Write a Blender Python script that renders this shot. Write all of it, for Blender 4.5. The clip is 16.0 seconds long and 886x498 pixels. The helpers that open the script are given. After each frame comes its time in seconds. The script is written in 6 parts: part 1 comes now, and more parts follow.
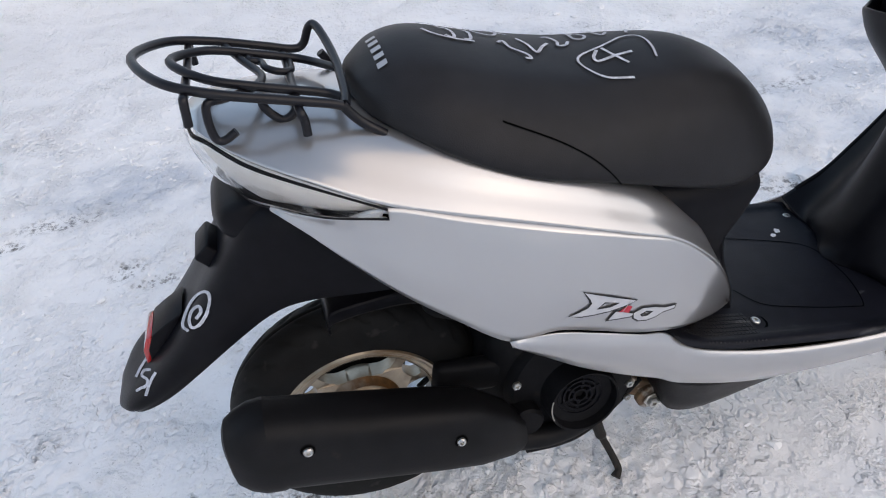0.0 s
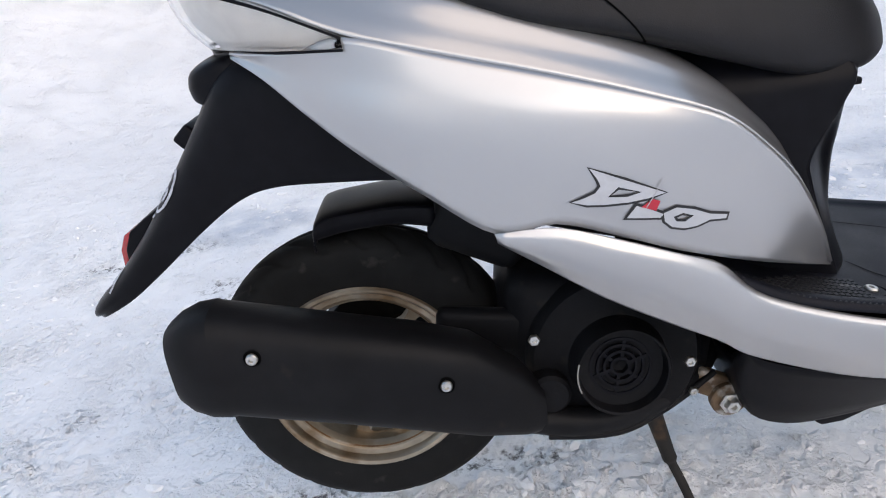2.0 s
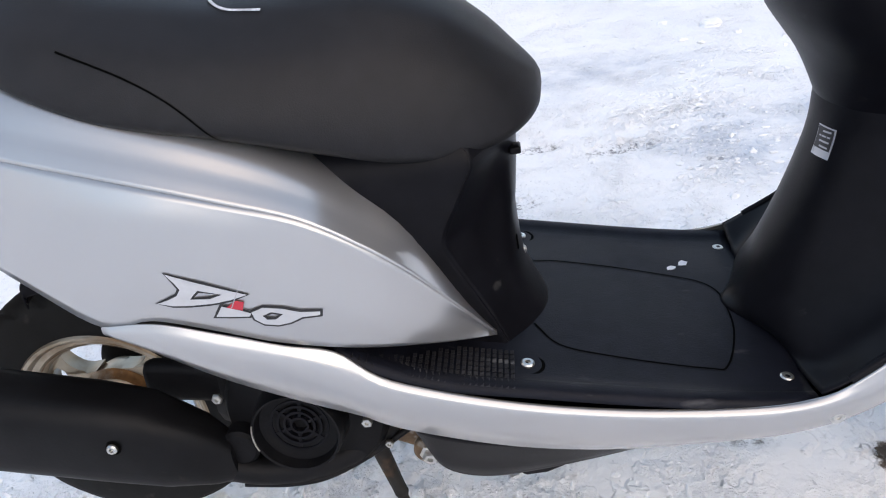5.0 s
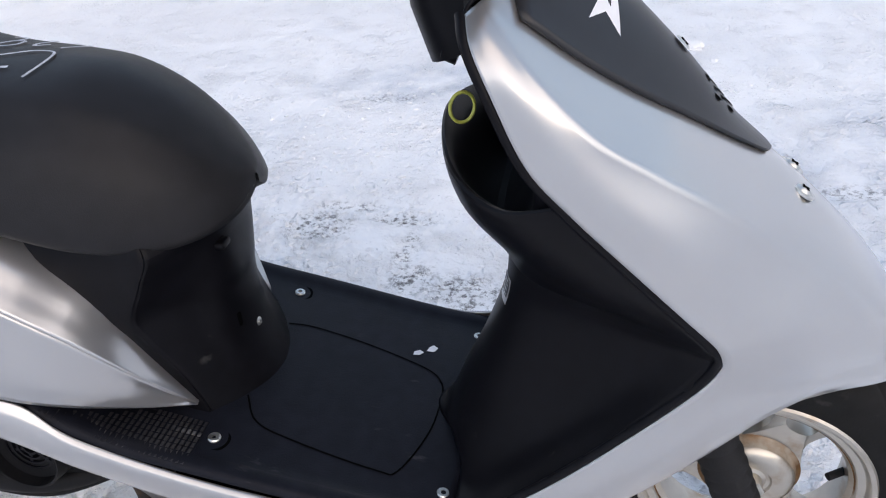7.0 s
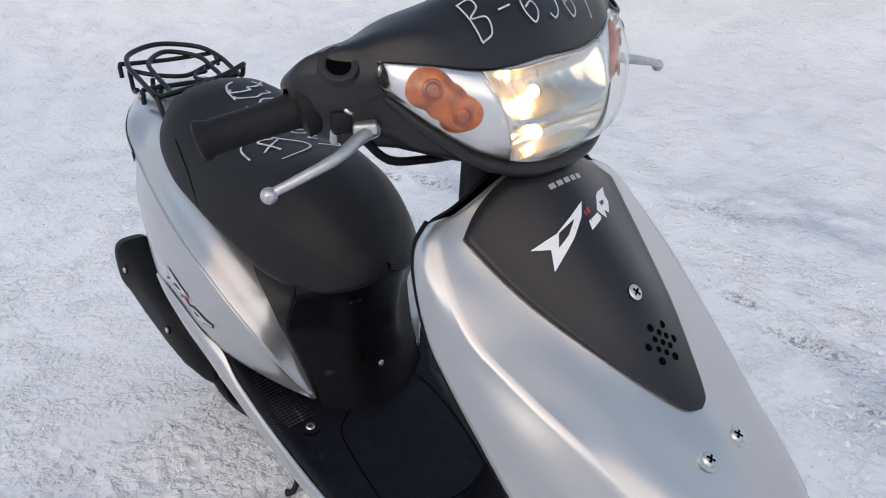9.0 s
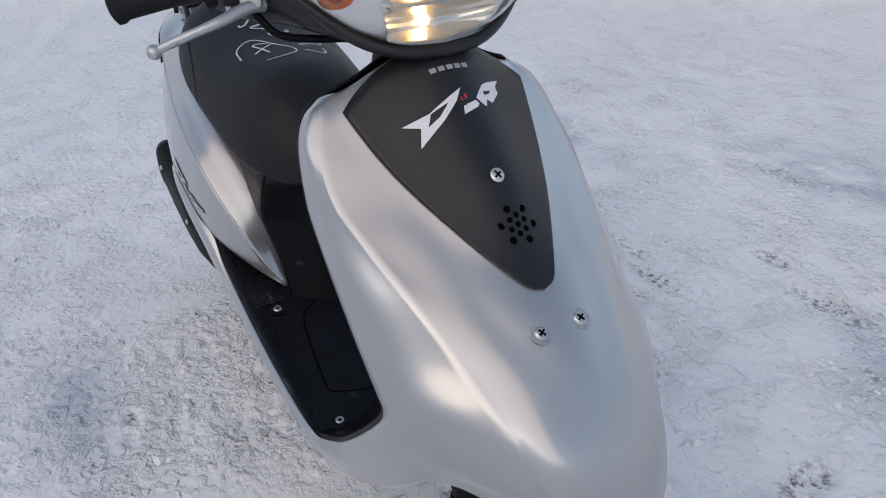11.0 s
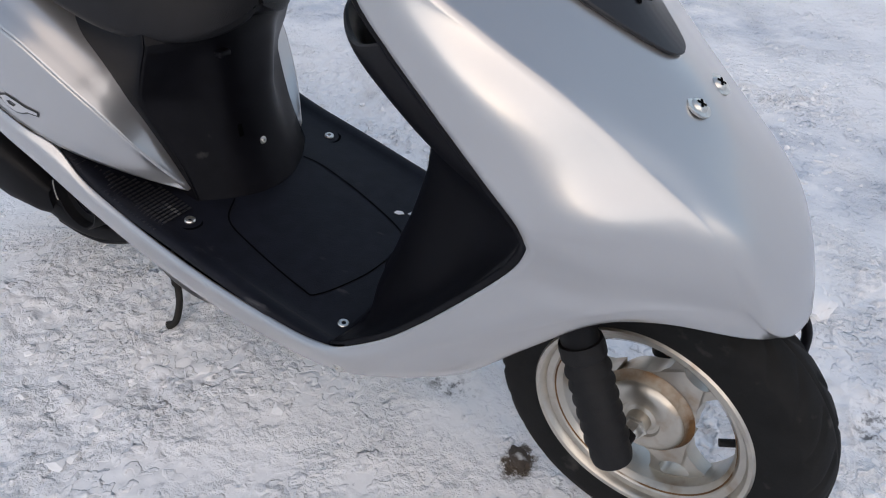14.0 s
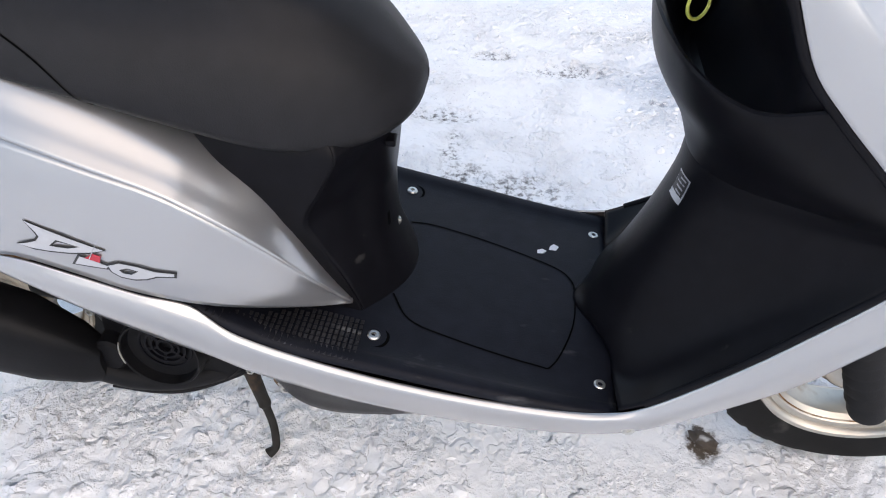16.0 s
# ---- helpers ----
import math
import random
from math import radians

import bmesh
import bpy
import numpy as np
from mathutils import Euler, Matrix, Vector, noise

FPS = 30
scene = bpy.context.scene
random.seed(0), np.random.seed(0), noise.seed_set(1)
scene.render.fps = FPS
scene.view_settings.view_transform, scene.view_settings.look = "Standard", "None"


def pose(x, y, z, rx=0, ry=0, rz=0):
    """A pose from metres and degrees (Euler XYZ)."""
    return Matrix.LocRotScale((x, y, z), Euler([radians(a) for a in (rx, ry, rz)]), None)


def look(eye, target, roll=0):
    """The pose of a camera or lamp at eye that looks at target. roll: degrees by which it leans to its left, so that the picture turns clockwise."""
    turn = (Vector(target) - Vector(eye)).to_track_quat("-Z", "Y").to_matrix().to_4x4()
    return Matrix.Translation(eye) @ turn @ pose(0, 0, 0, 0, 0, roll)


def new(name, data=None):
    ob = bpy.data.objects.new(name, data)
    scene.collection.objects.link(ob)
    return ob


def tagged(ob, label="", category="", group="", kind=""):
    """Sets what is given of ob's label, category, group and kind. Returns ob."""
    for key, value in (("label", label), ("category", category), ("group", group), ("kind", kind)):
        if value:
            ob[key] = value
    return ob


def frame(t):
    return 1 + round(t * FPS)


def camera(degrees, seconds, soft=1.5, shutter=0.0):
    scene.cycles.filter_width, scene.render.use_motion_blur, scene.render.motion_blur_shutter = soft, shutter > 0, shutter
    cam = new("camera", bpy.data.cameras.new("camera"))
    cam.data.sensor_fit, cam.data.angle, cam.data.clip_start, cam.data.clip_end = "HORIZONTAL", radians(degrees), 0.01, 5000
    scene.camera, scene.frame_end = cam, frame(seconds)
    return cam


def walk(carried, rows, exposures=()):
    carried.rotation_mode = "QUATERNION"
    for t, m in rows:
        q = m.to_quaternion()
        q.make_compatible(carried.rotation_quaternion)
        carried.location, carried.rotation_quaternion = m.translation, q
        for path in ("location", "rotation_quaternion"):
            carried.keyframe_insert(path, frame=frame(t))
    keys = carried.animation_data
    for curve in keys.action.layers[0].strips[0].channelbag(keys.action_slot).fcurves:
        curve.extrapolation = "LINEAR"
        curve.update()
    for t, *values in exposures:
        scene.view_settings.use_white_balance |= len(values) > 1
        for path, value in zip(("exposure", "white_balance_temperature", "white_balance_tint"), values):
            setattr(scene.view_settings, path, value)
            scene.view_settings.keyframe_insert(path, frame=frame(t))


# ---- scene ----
cam = camera(63.47, 16.0, soft=1.1)
PATH = [
    (0, (-0.0142, -0.7887, 1.0554), (0.1749, 0.1000, 0.3949), -6.09),
    (0.5, (0.1282, -0.8357, 1.0233), (0.1891, 0.1000, 0.3970), -8.13),
    (1, (0.1506, -0.8085, 0.9607), (0.1505, 0.1000, 0.3677), -8.23),
    (1.5, (0.1438, -0.7835, 0.8507), (0.1278, 0.1000, 0.3571), -8.84),
    (2, (0.1507, -0.8247, 0.7185), (0.1174, 0.1000, 0.3312), -8.70),
    (2.5, (0.1852, -0.8559, 0.6488), (0.1329, 0.1000, 0.3167), -9.15),
    (3, (0.2284, -0.8521, 0.6780), (0.1728, 0.1000, 0.3297), -9.79),
    (3.2, (0.2491, -0.8490, 0.7018), (0.1963, 0.1000, 0.3411), -9.95),
    (5.3, (0.6792, -0.7317, 0.8079), (0.5269, 0.1000, 0.3218), -12.27),
    (5.5, (0.7186, -0.7255, 0.8099), (0.5693, 0.1000, 0.3119), -11.95),
    (6, (0.8160, -0.7187, 0.8156), (0.6715, 0.1000, 0.2980), -10.94),
    (6.5, (0.8996, -0.6974, 0.8624), (0.7608, 0.1000, 0.3329), -7.79),
    (7, (0.9861, -0.6481, 0.9272), (0.8065, 0.1000, 0.4322), -4.90),
    (7.5, (1.0792, -0.5953, 0.9970), (0.7944, 0.1000, 0.5632), -5.42),
    (8, (1.2203, -0.5777, 1.0651), (0.7750, 0.1000, 0.6279), -4.26),
    (8.2, (1.2710, -0.5851, 1.0762), (0.7502, 0.1000, 0.6116), -3.51),
    (10.3, (1.5665, -0.4486, 1.1290), (0.6304, 0.1000, 0.5839), -1.15),
    (10.5, (1.5993, -0.4361, 1.1028), (0.6602, 0.1000, 0.5417), -1.43),
    (11, (1.6406, -0.4065, 1.0455), (0.7547, 0.1000, 0.4520), -1.58),
    (11.5, (1.6487, -0.4006, 0.9740), (0.8515, 0.1000, 0.3650), -1.76),
    (12, (1.6490, -0.4238, 0.8801), (0.9086, 0.1000, 0.2529), -2.17),
    (12.5, (1.5889, -0.4771, 0.8313), (0.9144, 0.1000, 0.1931), -0.99),
    (13, (1.4918, -0.5243, 0.8485), (0.8922, 0.1000, 0.2035), 0.50),
    (13.5, (1.4006, -0.5589, 0.8476), (0.8541, 0.1000, 0.2109), 0.56),
    (14, (1.3114, -0.5989, 0.8683), (0.8231, 0.1000, 0.2181), -1.04),
    (14.5, (1.1761, -0.6311, 0.8837), (0.7760, 0.1000, 0.2164), 0.04),
    (15, (1.0466, -0.6749, 0.8977), (0.7288, 0.1000, 0.2072), -0.11),
    (15.5, (0.8785, -0.7081, 0.9168), (0.6777, 0.1000, 0.2030), 0.23),
    (16, (0.7380, -0.6842, 0.9395), (0.6241, 0.1000, 0.2451), -1.39),
]
walk(cam, [(t, look(eye, target, roll)) for t, eye, target, roll in PATH],
     [(0.0, 0.80, 9280, 16), (1.0, 0.75, 9280, 16), (2.0, 0.98, 9170, 16), (3.0, 0.98, 9170, 16), (5.5, 1.25, 9280, 16), (7.0, 1.02, 9060, 17), (8.2, 0.85, 9390, 16), (10.3, 0.43, 9060, 16), (12.5, 0.29, 8780, 16), (14.0, 0.66, 9170, 16), (15.0, 0.93, 9170, 16), (16.0, 1.28, 9390, 16)])

# ---- world and light ----
world = bpy.data.worlds.new("winter_sky")
scene.world = world
world.use_nodes = True
SUN_EL, SUN_AZ = 17.0, 145.0     # degrees above the horizon; compass heading from +y towards +x
wn = world.node_tree.nodes
sky = wn.new("ShaderNodeTexSky")
sky.sky_type, sky.sun_disc = "NISHITA", False
sky.sun_elevation, sky.sun_rotation = radians(SUN_EL), radians(SUN_AZ)
sky.air_density, sky.dust_density, sky.ozone_density = 1.0, 0.3, 2.0
world.node_tree.links.new(sky.outputs["Color"], wn["Background"].inputs["Color"])
wn["Background"].inputs["Strength"].default_value = 0.25
sun = new("sun", bpy.data.lights.new("sun", "SUN"))
sun.data.energy, sun.data.angle, sun.data.color = 1.20, radians(108), (1.0, 0.86, 0.70)
sun_way = Vector((math.sin(radians(SUN_AZ)) * math.cos(radians(SUN_EL)), math.cos(radians(SUN_AZ)) * math.cos(radians(SUN_EL)), math.sin(radians(SUN_EL))))
sun.matrix_world = look(sun_way * 20, (0, 0, 0))

# ---- materials ----
def material(name, base, rough=0.5, metal=0.0, grain=0.0, scale=40.0, bump=0.0, bump_scale=200.0, coat=0.0, spec=0.5):
    """A principled surface with a second tone from noise at two scales and fine relief."""
    m = bpy.data.materials.new(name)
    m.use_nodes = True
    nt = m.node_tree
    p = nt.nodes["Principled BSDF"]
    p.inputs["Roughness"].default_value, p.inputs["Metallic"].default_value = rough, metal
    p.inputs["Base Color"].default_value = (*base, 1)
    p.inputs["Coat Weight"].default_value = coat
    p.inputs["Coat Roughness"].default_value = 0.06
    p.inputs["Specular IOR Level"].default_value = spec
    tc = nt.nodes.new("ShaderNodeTexCoord")
    if grain:
        big = nt.nodes.new("ShaderNodeTexNoise")
        big.inputs["Scale"].default_value, big.inputs["Detail"].default_value = scale * 0.18, 6
        fine = nt.nodes.new("ShaderNodeTexNoise")
        fine.inputs["Scale"].default_value, fine.inputs["Detail"].default_value = scale, 8
        mean = nt.nodes.new("ShaderNodeMath")
        mean.operation = "MULTIPLY"
        ramp = nt.nodes.new("ShaderNodeMapRange")
        ramp.inputs["From Min"].default_value, ramp.inputs["From Max"].default_value = 0.12, 0.42
        ramp.inputs["To Min"].default_value, ramp.inputs["To Max"].default_value = 1 - grain, 1 + grain
        mix = nt.nodes.new("ShaderNodeMix")
        mix.data_type, mix.blend_type = "RGBA", "MULTIPLY"
        mix.inputs["Factor"].default_value = 1
        mix.inputs["A"].default_value = (*base, 1)
        for n in (big, fine):
            nt.links.new(tc.outputs["Object"], n.inputs["Vector"])
        nt.links.new(big.outputs["Fac"], mean.inputs[0])
        nt.links.new(fine.outputs["Fac"], mean.inputs[1])
        nt.links.new(mean.outputs[0], ramp.inputs["Value"])
        nt.links.new(ramp.outputs["Result"], mix.inputs["B"])
        nt.links.new(mix.outputs["Result"], p.inputs["Base Color"])
        rr = nt.nodes.new("ShaderNodeMapRange")
        rr.inputs["From Min"].default_value, rr.inputs["From Max"].default_value = 0.3, 0.7
        rr.inputs["To Min"].default_value, rr.inputs["To Max"].default_value = max(0.03, rough * 0.85), min(1, rough * 1.15)
        nt.links.new(big.outputs["Fac"], rr.inputs["Value"])
        nt.links.new(rr.outputs["Result"], p.inputs["Roughness"])
    if bump:
        bn = nt.nodes.new("ShaderNodeTexNoise")
        bn.inputs["Scale"].default_value, bn.inputs["Detail"].default_value = bump_scale, 5
        bp = nt.nodes.new("ShaderNodeBump")
        bp.inputs["Strength"].default_value, bp.inputs["Distance"].default_value = bump, 0.001
        nt.links.new(tc.outputs["Object"], bn.inputs["Vector"])
        nt.links.new(bn.outputs["Fac"], bp.inputs["Height"])
        nt.links.new(bp.outputs["Normal"], p.inputs["Normal"])
    return m


def add_spots(m, colour, scale, low, high, rough=None, stretch=(1, 1, 1)):
    """Wear with a shape of its own: a second colour where stretched noise is high."""
    nt = m.node_tree
    p = nt.nodes["Principled BSDF"]
    tc = nt.nodes.new("ShaderNodeTexCoord")
    mp = nt.nodes.new("ShaderNodeMapping")
    mp.inputs["Scale"].default_value = stretch
    n = nt.nodes.new("ShaderNodeTexNoise")
    n.inputs["Scale"].default_value, n.inputs["Detail"].default_value = scale, 9
    r = nt.nodes.new("ShaderNodeMapRange")
    r.inputs["From Min"].default_value, r.inputs["From Max"].default_value = low, high
    mix = nt.nodes.new("ShaderNodeMix")
    mix.data_type = "RGBA"
    nt.links.new(tc.outputs["Object"], mp.inputs["Vector"])
    nt.links.new(mp.outputs["Vector"], n.inputs["Vector"])
    nt.links.new(n.outputs["Fac"], r.inputs["Value"])
    nt.links.new(r.outputs["Result"], mix.inputs["Factor"])
    if p.inputs["Base Color"].is_linked:
        nt.links.new(p.inputs["Base Color"].links[0].from_socket, mix.inputs["A"])
    else:
        mix.inputs["A"].default_value = p.inputs["Base Color"].default_value
    mix.inputs["B"].default_value = (*colour, 1)
    nt.links.new(mix.outputs["Result"], p.inputs["Base Color"])
    return m


SILVER = material("silver_paint", (0.445, 0.445, 0.45), 0.30, 0.72, 0.0, 300, 0.0, 1500, coat=1.0)
add_spots(SILVER, (0.42, 0.42, 0.425), 3.0, 0.45, 0.75)
SILVER.node_tree.nodes["Principled BSDF"].inputs["Coat IOR"].default_value = 1.85
SILVER.node_tree.nodes["Principled BSDF"].inputs["Coat Roughness"].default_value = 0.14
BLACK = material("satin_black_plastic", (0.006, 0.006, 0.008), 0.38, 0, 0.25, 60, 0.12, 900, spec=0.11)
add_spots(BLACK, (0.035, 0.035, 0.035), 35, 0.70, 0.8)
COWL = material("garnish_black", (0.014, 0.014, 0.017), 0.36, 0, 0.15, 60, 0.06, 1200, spec=0.42)
FLOOR = material("ribbed_floor_plastic", (0.008, 0.009, 0.014), 0.5, 0, 0.3, 50, 0.35, 500, spec=0.14)
add_spots(FLOOR, (0.06, 0.06, 0.065), 45, 0.66, 0.78, stretch=(0.3, 1, 1))
PAD = material("scuffed_foot_pad", (0.014, 0.014, 0.017), 0.5, 0, 0.3, 60, 0.5, 350)
add_spots(PAD, (0.16, 0.16, 0.16), 60, 0.56, 0.74, stretch=(0.18, 1, 1))
VINYL = material("seat_vinyl", (0.017, 0.017, 0.019), 0.46, 0, 0.15, 40, 0.3, 700, spec=0.18)
RUBBER = material("tyre_rubber", (0.010, 0.010, 0.010), 0.7, 0, 0.3, 40, 0.3, 300, spec=0.18)
add_spots(RUBBER, (0.05, 0.047, 0.044), 30, 0.64, 0.8)
GRIP = material("grip_rubber", (0.011, 0.011, 0.012), 0.65, 0, 0.2, 60, 0.4, 500, spec=0.25)
ALLOY = material("tarnished_alloy", (0.55, 0.515, 0.46), 0.36, 0.85, 0.10, 50, 0.12, 300)
add_spots(ALLOY, (0.30, 0.16, 0.06), 17, 0.60, 0.80)
ALLOY_BROWN = material("browned_alloy", (0.42, 0.35, 0.27), 0.36, 0.85, 0.2, 50, 0.12, 300)
add_spots(ALLOY_BROWN, (0.20, 0.12, 0.06), 17, 0.50, 0.74)
TARNISH = material("rust_brown_stain", (0.20, 0.095, 0.035), 0.6, 0.35, 0.5, 60, 0.3, 300)
add_spots(TARNISH, (0.5, 0.45, 0.38), 14, 0.52, 0.64)
STEEL = material("zinc_bolt", (0.62, 0.61, 0.58), 0.32, 0.95, 0.2, 200)
LEVER = material("cast_lever", (0.55, 0.55, 0.56), 0.42, 0.8, 0.15, 120, 0.15, 500)
IRON = material("heat_black_steel", (0.007, 0.007, 0.008), 0.5, 0.0, 0.3, 30, 0.15, 300, spec=0.15)
add_spots(IRON, (0.035, 0.028, 0.022), 18, 0.66, 0.8)
ENGINE = material("engine_case", (0.006, 0.006, 0.007), 0.55, 0.0, 0.4, 40, 0.35, 250, spec=0.13)
add_spots(ENGINE, (0.03, 0.025, 0.02), 28, 0.62, 0.82)
STAND = material("rusty_black_steel", (0.02, 0.018, 0.016), 0.6, 0.2, 0.3, 40, 0.3, 300, spec=0.3)
add_spots(STAND, (0.10, 0.055, 0.03), 26, 0.58, 0.74)
RUST = material("rusty_steel", (0.16, 0.10, 0.06), 0.6, 0.5, 0.5, 60, 0.4, 300)
add_spots(RUST, (0.45, 0.42, 0.38), 40, 0.48, 0.62)
RACK = material("rack_black_steel", (0.007, 0.007, 0.010), 0.34, 0.0, 0.2, 80, 0.1, 500, spec=0.32)
# chrome whose warm tint is the lamp's glow put into the colour
CHROME = material("warm_lit_chrome", (0.80, 0.765, 0.70), 0.20, 0.92)
WING = material("silvered_plastic", (0.80, 0.80, 0.81), 0.25, 0.9, 0.04, 80)
DEEP_AMBER = material("deep_amber", (0.30, 0.05, 0.01), 0.2, 0, 0.2, 200, coat=1)
AMBER = material("amber_lens", (0.52, 0.12, 0.02), 0.15, 0, 0.6, 70, 0.3, 300, coat=1)
RED = material("red_reflector", (0.45, 0.02, 0.02), 0.2, 0, 0.15, 200, coat=1)
DECAL_WHITE = material("decal_white", (0.78, 0.78, 0.80), 0.4, 0, 0.03, 200)
DECAL_SILVER = material("decal_pale_silver", (0.52, 0.53, 0.55), 0.35, 0.2, 0.05, 200)
DECAL_BLACK = material("decal_black", (0.02, 0.02, 0.022), 0.4, 0, 0.1, 200)
DECAL_RED = material("decal_red", (0.55, 0.03, 0.05), 0.4, 0, 0.1, 200)
DECAL_GREY = material("decal_silver", (0.42, 0.42, 0.44), 0.35, 0.3, 0.05, 200)
CHALK = material("chalk_paint", (0.55, 0.56, 0.60), 0.9, 0, 0.35, 400)
# near-black that paints the shade inside holes, recesses and seams
HOLE = material("opening_shade", (0.002, 0.002, 0.002), 0.9, spec=0.03)
STICKER = material("sticker_film", (0.5, 0.5, 0.52), 0.3, 0.2, 0.05, 300)
YELLOW = material("yellow_cord", (0.50, 0.50, 0.10), 0.6, 0, 0.2, 300)

CLEAR = bpy.data.materials.new("clear_lens")
CLEAR.use_nodes = True
cp = CLEAR.node_tree.nodes["Principled BSDF"]
cp.inputs["Transmission Weight"].default_value, cp.inputs["Roughness"].default_value, cp.inputs["IOR"].default_value = 1.0, 0.03, 1.3
cp.inputs["Base Color"].default_value = (0.96, 0.96, 0.95, 1)
BULB = bpy.data.materials.new("lit_filament")
BULB.use_nodes = True
bp_ = BULB.node_tree.nodes["Principled BSDF"]
bp_.inputs["Emission Color"].default_value = (1.0, 0.62, 0.26, 1)
bp_.inputs["Emission Strength"].default_value = 38.0
BULB.node_tree.nodes["Principled BSDF"].inputs["Base Color"].default_value = (1, 0.9, 0.7, 1)

# Snow: white with trodden grey ice, brown grit where the ground shows through, painted contact shadow at the rear wheel
SNOW = material("trodden_snow", (0.80, 0.81, 0.83), 0.62, 0, 0.0, 8, 0, 60)
nt = SNOW.node_tree
sp = nt.nodes["Principled BSDF"]
sp.inputs["Specular IOR Level"].default_value = 0.35
tc = nt.nodes.new("ShaderNodeTexCoord")


def snow_noise(scale, detail, rough=0.55):
    n = nt.nodes.new("ShaderNodeTexNoise")
    n.inputs["Scale"].default_value, n.inputs["Detail"].default_value, n.inputs["Roughness"].default_value = scale, detail, rough
    nt.links.new(tc.outputs["Object"], n.inputs["Vector"])
    return n.outputs["Fac"]


def snow_range(value, a, b, c, d):
    r = nt.nodes.new("ShaderNodeMapRange")
    for k, v in zip(("From Min", "From Max", "To Min", "To Max"), (a, b, c, d)):
        r.inputs[k].default_value = v
    nt.links.new(value, r.inputs["Value"])
    return r.outputs["Result"]


def snow_mix(fac, a, b):
    m = nt.nodes.new("ShaderNodeMix")
    m.data_type = "RGBA"
    nt.links.new(fac, m.inputs["Factor"])
    for k, v in (("A", a), ("B", b)):
        if isinstance(v, tuple):
            m.inputs[k].default_value = (*v, 1)
        else:
            nt.links.new(v, m.inputs[k])
    return m.outputs["Result"]


def snow_times(a, b):
    m = nt.nodes.new("ShaderNodeMath")
    m.operation = "MULTIPLY"
    nt.links.new(a, m.inputs[0])
    nt.links.new(b, m.inputs[1])
    return m.outputs[0]


ice = snow_range(snow_noise(1.3, 5), 0.42, 0.62, 0, 1)
col = snow_mix(ice, (0.92, 0.92, 0.925), (0.86, 0.87, 0.89))
col = snow_mix(snow_range(snow_noise(9, 6, 0.6), 0.52, 0.72, 0, 0.35), col, (0.79, 0.79, 0.80))
grit_shade_at = nt.nodes.new("ShaderNodeAttribute")
grit_shade_at.attribute_name = "grit_shade"
grit_shade = snow_times(grit_shade_at.outputs["Fac"], snow_range(snow_noise(60, 8, 0.7), 0.49, 0.62, 0, 1))
col = snow_mix(grit_shade, col, (0.13, 0.125, 0.125))
col = snow_mix(snow_times(snow_range(snow_noise(95, 3, 0.5), 0.66, 0.72, 0, 1), snow_range(snow_noise(3.1, 3, 0.6), 0.42, 0.6, 0.15, 0.8)), col, (0.52, 0.53, 0.56))
ice_at = nt.nodes.new("ShaderNodeAttribute")
ice_at.attribute_name = "ice"
col = snow_mix(snow_times(ice_at.outputs["Fac"], snow_range(snow_noise(5, 6, 0.6), 0.35, 0.62, 0, 1)), col, (0.56, 0.61, 0.68))
dirt_at = nt.nodes.new("ShaderNodeAttribute")
dirt_at.attribute_name = "dirt"
dirt = snow_range(snow_times(dirt_at.outputs["Fac"], snow_range(snow_noise(70, 8, 0.75), 0.34, 0.62, 0.0, 1.5)), 0.30, 0.75, 0, 1)
col = snow_mix(dirt, col, (0.11, 0.085, 0.065))
nt.links.new(col, sp.inputs["Base Color"])
nt.links.new(snow_range(ice, 0, 1, 0.7, 0.32), sp.inputs["Roughness"])
crumbly = snow_range(snow_noise(7.0, 4, 0.6), 0.42, 0.64, 0.0, 1)
fold = nt.nodes.new("ShaderNodeMath")
fold.operation = "ABSOLUTE"
nt.links.new(snow_range(snow_noise(21, 6, 0.58), 0, 1, -1, 1), fold.inputs[0])
relief = snow_times(snow_range(fold.outputs[0], 0.0, 0.30, 1, 0), crumbly)
sb = nt.nodes.new("ShaderNodeBump")
sb.inputs["Strength"].default_value, sb.inputs["Distance"].default_value = 0.80, 0.009
nt.links.new(relief, sb.inputs["Height"])
sb2 = nt.nodes.new("ShaderNodeBump")
sb2.inputs["Strength"].default_value, sb2.inputs["Distance"].default_value = 0.3, 0.004
nt.links.new(snow_noise(40, 5, 0.55), sb2.inputs["Height"])
nt.links.new(sb.outputs["Normal"], sb2.inputs["Normal"])


def snow_flakes(scale, width, gaps, strength, height, under):
    """Short curved ridges: thin bands of one noise, cut into pieces by two others."""
    band = nt.nodes.new("ShaderNodeMath")
    band.operation = "ABSOLUTE"
    nt.links.new(snow_range(snow_noise(scale, 2, 0.5), 0, 1, -1, 1), band.inputs[0])
    pieces = snow_times(snow_range(snow_noise(scale * 0.72, 1, 0.5), gaps, gaps + 0.05, 0, 1), snow_range(snow_noise(5.0, 3, 0.6), 0.44, 0.58, 0.10, 1))
    b = nt.nodes.new("ShaderNodeBump")
    b.inputs["Strength"].default_value, b.inputs["Distance"].default_value = strength, height
    nt.links.new(snow_times(snow_range(band.outputs[0], width * 0.35, width, 1, 0), pieces), b.inputs["Height"])
    nt.links.new(under, b.inputs["Normal"])
    return b.outputs["Normal"]


face = snow_flakes(26, 0.30, 0.56, 0.5, 0.008, sb2.outputs["Normal"])
face = snow_flakes(60, 0.40, 0.52, 0.6, 0.005, face)
nt.links.new(face, sp.inputs["Normal"])


